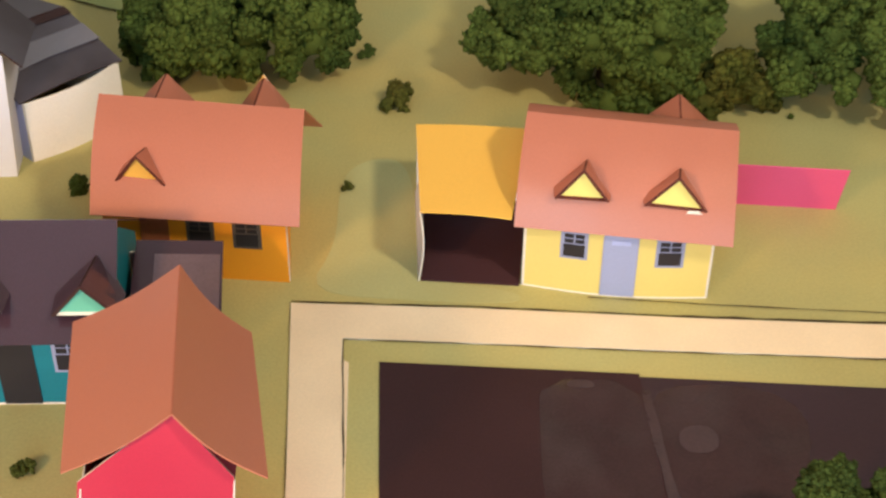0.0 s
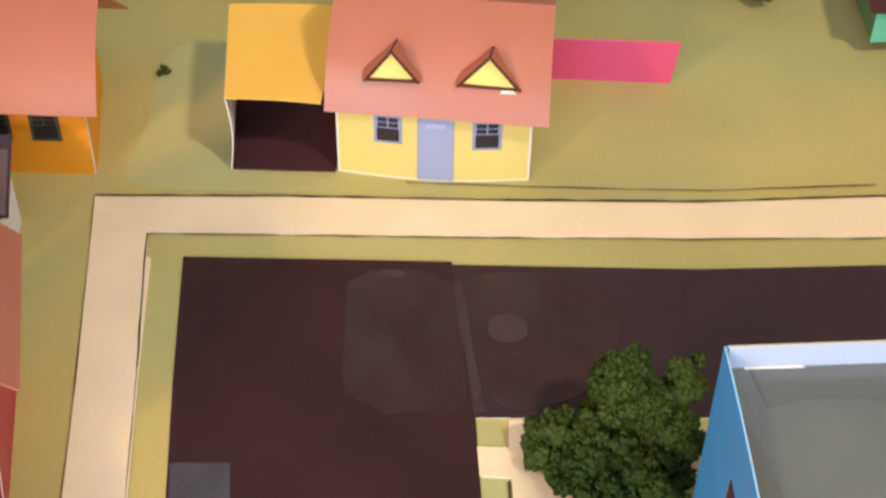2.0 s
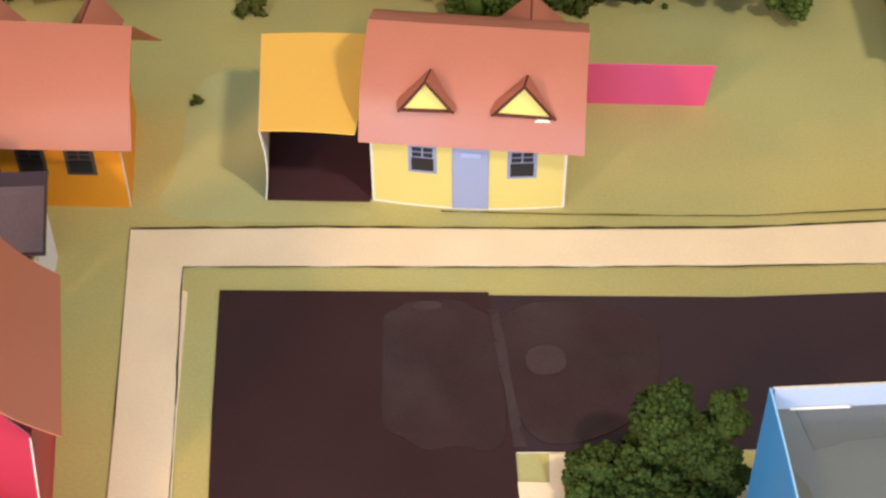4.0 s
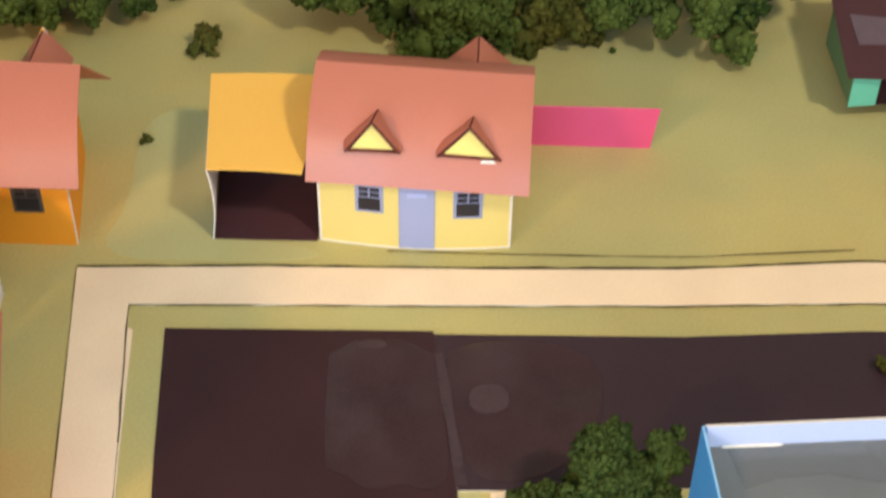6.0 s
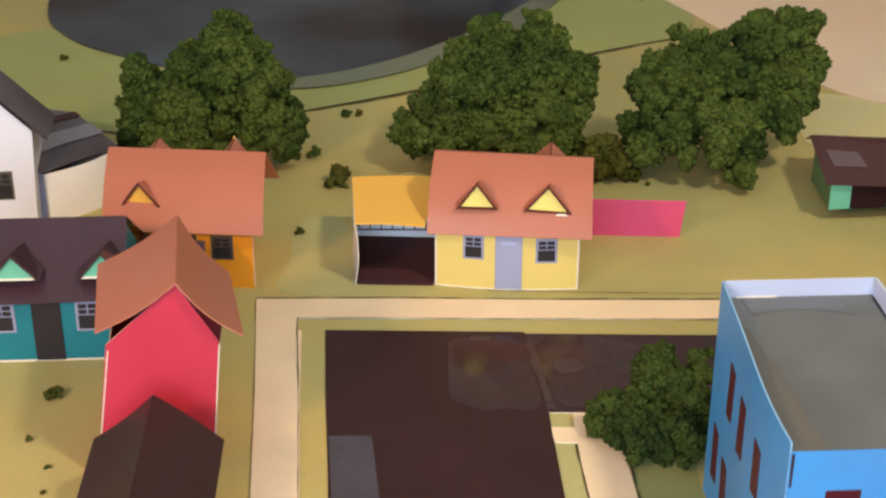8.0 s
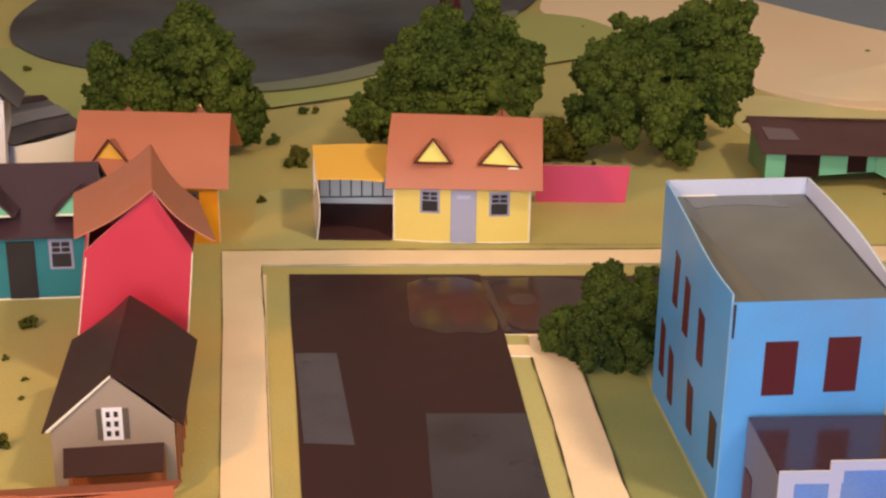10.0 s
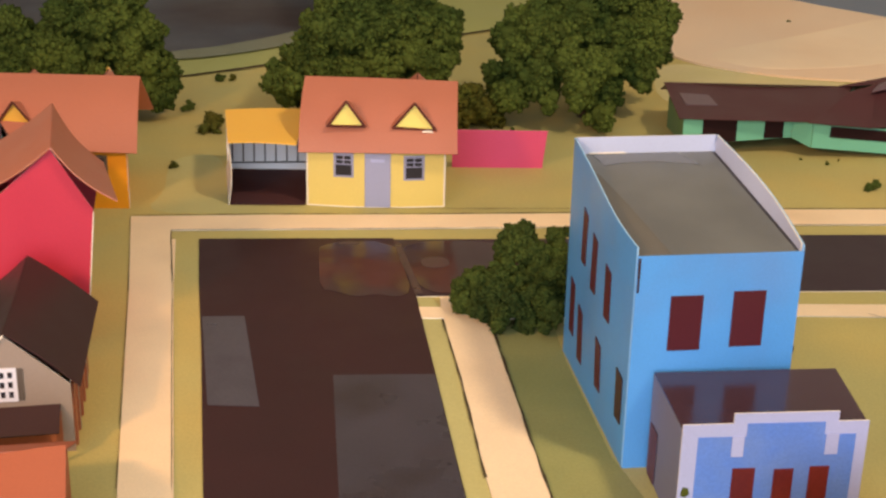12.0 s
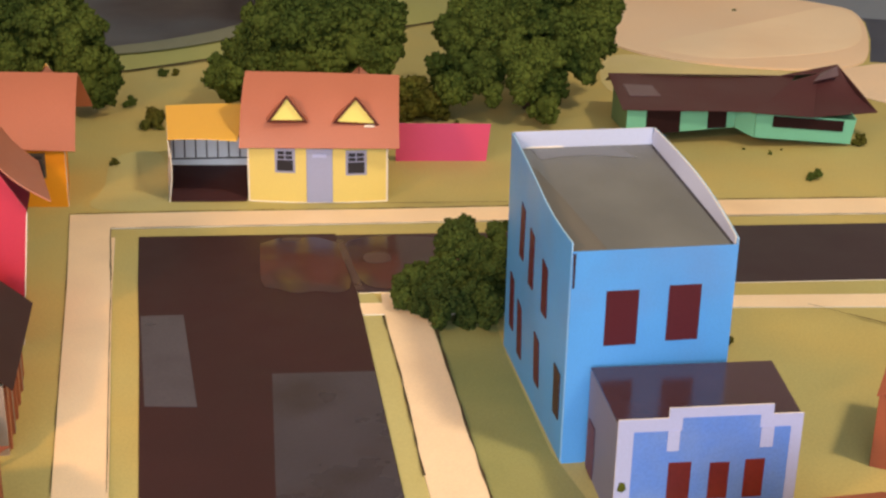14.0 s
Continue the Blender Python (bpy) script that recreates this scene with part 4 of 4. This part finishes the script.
# ---- mint green bungalow ----
def bungalow():
    h = thing("bungalow", 6.48, 2.80, 0, "mint green card bungalow with drooping aubergine roof, front edge lifted", "house")
    sheet("wall", [(0, 0, 0.24), (2.02, 0.30, 0.31), (2.02, 0.30, 0.70), (0, 0, 0.72)], MINT, h, "mint green recessed front wall", edge=MINT)
    sheet("wall", [(2.03, 0.29, 0.31), (2.33, 0.05, 0.20), (2.33, 0.05, 0.66), (2.03, 0.29, 0.69)], MINT, h, edge=MINT)
    sheet("wall", [(2.34, 0.05, 0.20), (4.12, 0.12, 0.06), (4.20, 0.14, 0.50), (2.34, 0.05, 0.65)], MINT, h, "mint green front wall", edge=MINT)
    sheet("wall", [(4.12, 0.13, 0.06), (4.15, 1.9, 0.0), (4.15, 1.9, 0.8), (4.20, 0.15, 0.52)], MINT, h, edge=MINT)
    sheet("wall", [(0.03, 0.02, 0.24), (0.06, 1.9, 0.0), (0.06, 1.9, 0.80), (0.03, 0.02, 0.70)], MINT_SHADED, h, "mint green end wall, darkened for shade", edge=MINT_SHADED)
    sheet("wall", [(0.08, 1.9, 0.0), (4.13, 1.9, 0.0), (4.13, 1.9, 0.78), (0.08, 1.9, 0.80)], MINT, h, edge=MINT)
    sag = lambda u, v: -0.05 * math.sin(math.pi * u) * v
    warped("roof", [(-0.10, -0.10, 0.74), (2.60, 0.02, 0.68), (3.45, 1.66, 0.90), (-0.06, 1.94, 0.86)], CHOCOLATE, h, "aubergine brown glossy drooping roof", bow=sag, edge=CHOCOLATE)
    warped("roof", [(0.02, 1.94, 0.86), (3.16, 1.70, 0.90), (3.3, 2.5, 0.55), (0.0, 2.6, 0.55)], CHOCOLATE, h, "", edge=CHOCOLATE)
    warped("roof", [(2.20, -0.10, 0.70), (3.32, -0.10, 0.62), (3.82, 1.36, 1.04), (3.24, 1.18, 0.93)], CHOCOLATE, h, "", bow=lambda u, v: -0.06 * math.sin(math.pi * v), edge=CHOCOLATE)
    warped("roof", [(3.32, -0.10, 0.62), (4.76, 0.68, 0.49), (4.17, 1.44, 1.18), (3.82, 1.36, 1.04)], CHOCOLATE, h, "", bow=lambda u, v: -0.10 * math.sin(math.pi * v), edge=CHOCOLATE)
    sheet("roof_scrap", [(3.60, 0.98, 0.985), (4.10, 1.12, 1.055), (4.15, 1.40, 1.17), (3.84, 1.33, 1.055)], AUBERGINE_PALE, h, "greyish piece near the peak", 0.012, CHOCOLATE)
    sheet("roof", [(4.17, 1.46, 1.18), (4.77, 0.70, 0.49), (4.5, 1.2, 0.56), (4.3, 2.4, 0.5)], CHOCOLATE, h, "", 0.016, CHOCOLATE)
    sheet("roof", [(3.80, 1.38, 1.04), (4.16, 1.47, 1.18), (4.28, 2.4, 0.5), (3.3, 2.5, 0.55), (3.18, 1.7, 0.90)], CHOCOLATE, h, "", 0.016, CHOCOLATE)
    # paler piece imitates a gloss reflection on the left roof
    sheet("roof_scrap", [(0.14, 0.62, 0.792), (0.72, 0.66, 0.780), (0.66, 1.26, 0.812), (0.12, 1.30, 0.830)], AUBERGINE_PALE, h, "greyish patch painted as a gloss reflection on the roof", 0.012, AUBERGINE_PALE)
    f = Face((0, 0, 0), (2.02, 0.30, 0))
    f.panel("opening", 0.36, 1.00, 0.262, 0.72, NIGHT, h, "dark garage opening", 0.012)
    f.panel("opening", 1.52, 1.88, 0.31, 0.72, NIGHT, h, "dark doorway", 0.012)
    g = Face((2.34, 0.05, 0), (1.78, 0.07, -0.14), (0.06, 0, 1))
    g.panel("window", 0.28, 1.60, 0.42, 0.62, NIGHT, h, "long dark window", 0.012)


bungalow()


# ---- nearer buildings, of which only roofs and a corner come into view ----
def near_house():
    h = thing("house", -3.24, -10.73, 9.0, "brick orange card house with folded roof", "house")
    W, D, H = 1.75, 1.5, 0.62
    for pts in ([(0, 0, 0), (W, 0, 0), (W, 0, H), (0, 0, H)], [(0, D, 0), (W, D, 0), (W, D, H), (0, D, H)], [(0, 0, 0), (0, D, 0), (0, D, H), (0, D / 2, 0.95), (0, 0, H)], [(W, 0, 0), (W, D, 0), (W, D, H), (W, D / 2, 0.95), (W, 0, H)]):
        sheet("wall", pts, BRICK, h)
    warped("roof", [(-0.1, -0.15, 0.58), (W + 0.1, -0.15, 0.58), (W + 0.08, D / 2, 1.0), (-0.1, D / 2, 1.0)], BRICK, h, "brick orange card roof", bow=lambda u, v: 0.05 * math.sin(7 * u + 1) * v, nu=18, edge=BRICK)
    sheet("roof_label", [(0.72, 0.52, 0.945), (1.0, 0.52, 0.945), (1.0, 0.62, 0.99), (0.72, 0.62, 0.99)], PALETAB, h, "small pale paper scrap", 0.03, PALETAB)
    warped("roof", [(-0.1, D / 2, 1.0), (W + 0.08, D / 2, 1.0), (W + 0.1, D + 0.15, 0.58), (-0.1, D + 0.15, 0.58)], BRICK, h, "", edge=BRICK)
    return h


copy_thing(near_house(), pose(5.32 * U, -11.72 * U, 0.0, 0, 0, 9))


def brick_box():
    h = thing("shed", 7.32, -8.32, -26, "small brick orange card shed with rounded top", "shed")
    W, D, H = 1.3, 1.2, 0.86
    for pts in ([(0, 0, 0), (W, 0, 0), (W, 0, H), (0, 0, H)], [(0, D, 0), (W, D, 0), (W, D, H), (0, D, H)], [(0, 0, 0), (0, D, 0), (0, D, H), (0, 0, H)], [(W, 0, 0), (W, D, 0), (W, D, H), (W, 0, H)]):
        sheet("wall", pts, BRICK, h, "", 0.016, TIMBER)
    warped("roof", [(-0.03, -0.03, H), (W + 0.03, -0.03, H), (W + 0.03, D + 0.03, H), (-0.03, D + 0.03, H)], BRICK, h, "curved brick orange roof", bow=lambda u, v: 0.16 * math.sin(math.pi * u), edge=BRICK)


brick_box()


# ---- trees and clumps of foam foliage ----
def unit_ball(sub):
    bm = bmesh.new()
    bmesh.ops.create_icosphere(bm, subdivisions=sub, radius=1.0)
    v = np.array([q.co[:] for q in bm.verts])
    f = np.array([[q.index for q in p.verts] for p in bm.faces])
    bm.free()
    return v, f


BALL = unit_ball(1)
OCTA = (np.array([(1, 0, 0), (-1, 0, 0), (0, 1, 0), (0, -1, 0), (0, 0, 1), (0, 0, -1)], float), np.array([(0, 2, 4), (2, 1, 4), (1, 3, 4), (3, 0, 4), (2, 0, 5), (1, 2, 5), (3, 1, 5), (0, 3, 5)]))


def directions(rs, n, low=-1.0):
    d = rs.normal(size=(n, 3))
    d /= np.linalg.norm(d, axis=1, keepdims=True)
    d[:, 2] = np.where(d[:, 2] < low, -d[:, 2], d[:, 2])
    return d


def foliage(name, lobes, clump, count, crumbs, mat, parent, seed):
    """A crown of foam: uneven tufts over the skin of the lobes, each tuft a bunch of knobs covered in torn crumbs, with gaps between the tufts."""
    rs = np.random.RandomState(seed)
    size = np.array([l[3] for l in lobes])
    pick = rs.choice(len(lobes), count, p=size ** 1.4 / (size ** 1.4).sum())
    middle, radius = np.array([l[:3] for l in lobes])[pick], size[pick]
    out = directions(rs, count, -0.6)
    tufts = middle + out * (radius * rs.uniform(0.55, 1.04, count))[:, None]
    tuft_r = clump * rs.uniform(0.55, 1.25, count)
    tufts[:, 2] = np.maximum(tufts[:, 2], tuft_r * 0.5)
    # knobs on each tuft
    k = 7
    own = np.repeat(np.arange(count), k)
    way = directions(rs, count * k) + out[own] * 0.5
    way /= np.linalg.norm(way, axis=1, keepdims=True)
    knobs = tufts[own] + way * (tuft_r[own] * rs.uniform(0.45, 0.95, len(own)))[:, None] * (1, 1, 1.12)
    knob_r = tuft_r[own] * rs.uniform(0.26, 0.55, len(own))
    # torn crumbs on each knob
    pick = rs.choice(len(knobs), crumbs, p=knob_r ** 2 / (knob_r ** 2).sum())
    way = directions(rs, crumbs)
    spots = knobs[pick] + way * (knob_r[pick] * rs.uniform(0.7, 1.15, crumbs))[:, None]
    turn = np.linalg.qr(rs.normal(size=(crumbs, 3, 3)))[0]
    scale = (clump * 0.33) * rs.uniform(0.35, 1.0, (crumbs, 1, 1)) * rs.uniform(0.5, 1.2, (crumbs, 1, 3))
    flakes = (OCTA[0][None] * scale) @ turn + spots[:, None, :]
    hearts = np.array([l[:3] for l in lobes])
    cores, core_r = np.concatenate([hearts, tufts, knobs]), np.concatenate([size * 0.52, tuft_r * 0.72, knob_r * 0.92])
    lumps = BALL[0][None] * core_r[:, None, None] * rs.uniform(0.8, 1.2, (len(cores), len(BALL[0]), 1)) + cores[:, None, :]
    def ids(shape, f):
        return (f[None] + (np.arange(shape[0]) * shape[1])[:, None, None]).reshape(-1, 3)
    v = np.concatenate([lumps.reshape(-1, 3), flakes.reshape(-1, 3)])
    f = np.concatenate([ids(lumps.shape, BALL[1]), ids(flakes.shape, OCTA[1]) + lumps.shape[0] * lumps.shape[1]])
    v[:, 2] = np.maximum(v[:, 2], 0.005)
    return link_mesh(name, v.tolist(), f.tolist(), [mat], parent, smooth=True)


def tree(x, y, lobes, clump, count, flakes, mat, seed, label, trunk_r=0.09, bark=None):
    t = thing("tree", x, y, 0, label, "tree", "foam trees")
    bm = bmesh.new()
    top = max(l[2] for l in lobes)
    def limb(a, b, r0, r1):
        a, b = Vector(a), Vector(b)
        m = Matrix.Translation((a + b) / 2) @ (b - a).to_track_quat("Z", "Y").to_matrix().to_4x4()
        bmesh.ops.create_cone(bm, cap_ends=True, segments=9, radius1=r0, radius2=r1, depth=(b - a).length, matrix=m)
    limb((0, 0, -0.02), (0.03, 0.02, top * 0.75), trunk_r, trunk_r * 0.5)
    for l in lobes:
        limb((0.02, 0.01, top * 0.45), (l[0] * 0.8, l[1] * 0.8, l[2]), trunk_r * 0.45, trunk_r * 0.15)
    bmesh.ops.scale(bm, vec=(U, U, U), verts=bm.verts)
    me = bpy.data.meshes.new("trunk")
    bm.to_mesh(me)
    bm.free()
    me.materials.append(bark or BARK)
    ob = new("trunk", me)
    ob.parent = t
    foliage("crown", lobes, clump, count, flakes, mat, t, seed)
    return t


tree(-4.45, 4.85, [(0, 0, 1.35, 0.95), (-0.95, -0.1, 0.95, 0.62), (0.90, 0.1, 1.0, 0.75), (0.25, 0.2, 1.85, 0.68), (1.12, -0.3, 0.65, 0.52), (-0.3, -0.5, 0.8, 0.75), (-1.36, -0.1, 1.55, 0.26), (-1.15, -0.35, 0.5, 0.5)], 0.27, 215, 34000, LEAF, 11, "wide dark green foam tree with clumped crown")
tree(0.85, 5.1, [(0.05, 0, 1.45, 1.05), (-1.20, -0.2, 0.75, 0.70), (1.0, 0.0, 1.2, 0.80), (0.32, 0.3, 2.2, 0.68), (-0.5, -0.4, 1.40, 0.70), (0.8, -0.5, 0.7, 0.72), (-0.45, -0.55, 0.62, 0.70), (0.25, -0.75, 0.50, 0.55)], 0.27, 235, 38000, LEAF, 12, "tall dark green foam tree behind the yellow cottage")
tree(4.95, 5.3, [(-0.3, 0, 1.25, 1.0), (-1.2, -0.3, 0.85, 0.60), (-1.10, 0.0, 1.40, 0.50), (-0.75, 0.1, 2.0, 0.45), (0.80, 0.4, 1.7, 0.78), (1.05, 0.6, 2.35, 0.46), (0.50, 0.5, 2.45, 0.28), (-0.1, -0.68, 0.62, 0.72), (1.05, 0.2, 0.95, 0.66), (1.30, 0.4, 1.75, 0.40)], 0.27, 235, 38000, LEAF, 13, "dark green foam tree with two uneven crowns")
tree(3.05, -4.2, [(0.10, 0.05, 0.45, 0.42), (-0.42, 0.0, 0.28, 0.28), (-0.56, 0.12, 0.16, 0.16), (0.42, 0.10, 0.40, 0.32), (0.03, 0.26, 0.72, 0.21), (0.04, 0.30, 0.96, 0.12), (0.5, -0.1, 0.36, 0.34), (0.68, 0.32, 0.74, 0.21), (-0.05, -0.38, 0.24, 0.28), (0.38, -0.42, 0.24, 0.32), (-0.30, -0.26, 0.18, 0.22)], 0.16, 130, 22000, LEAF_SHADED, 14, "bushy green foam tree beside the blue building", 0.05)
tree(0.5, 17.75, [(0.3, 0.6, 1.75, 0.95), (-1.3, 0.3, 1.45, 0.75), (-2.1, 0.5, 1.3, 0.5), (1.4, 0.6, 1.9, 0.7)], 0.28, 150, 9000, LEAF, 15, "green foam tree with dark red trunk behind the pond", 0.34, MAROON)


def bush(x, y, r, mat, seed, label="small green foam bush on the painted board", h=1.0):
    t = thing("bush", x, y, 0, label, "bush", "foam bushes")
    foliage("crown", [(0, 0, r * 0.6 * h, r * 0.75), (r * 0.4, r * 0.1, r * 0.5, r * 0.55), (-r * 0.3, -r * 0.2, r * 0.4, r * 0.5)], r * 0.5, 9 + int(r * 30), 160 + int(1500 * r), mat, t, seed)


BUSHES = [
    (-2.68, 5.25, 0.17), (-2.03, 3.90, 0.34), (-2.40, 1.72, 0.11), (-5.85, 1.25, 0.22), (-4.84, -3.75, 0.16), (-4.84, -4.8, 0.07), (-4.40, -5.4, 0.06),
    (-4.29, -5.94, 0.05), (-4.15, -7.15, 0.17), (-2.35, 7.5, 0.14), (-2.1, 7.55, 0.12), (-9.2, 10.7, 0.16), (9.43, 1.10, 0.17), (10.80, 3.05, 0.2), (8.63, 2.74, 0.05),
    (9.02, 2.45, 0.06), (9.3, 2.7, 0.04), (6.47, -5.3, 0.10), (3.55, 4.25, 0.07), (2.95, 4.5, 0.55), (2.5, 4.6, 0.75), (11.1, 14.0, 0.1), (4.1, 16.5, 0.06), (6.24, -1.78, 0.22),
]
for i, (bx, by, br) in enumerate(BUSHES):
    bush(bx, by, br * 0.70, LEAF_OLIVE if i % 3 else LEAF, 40 + i)
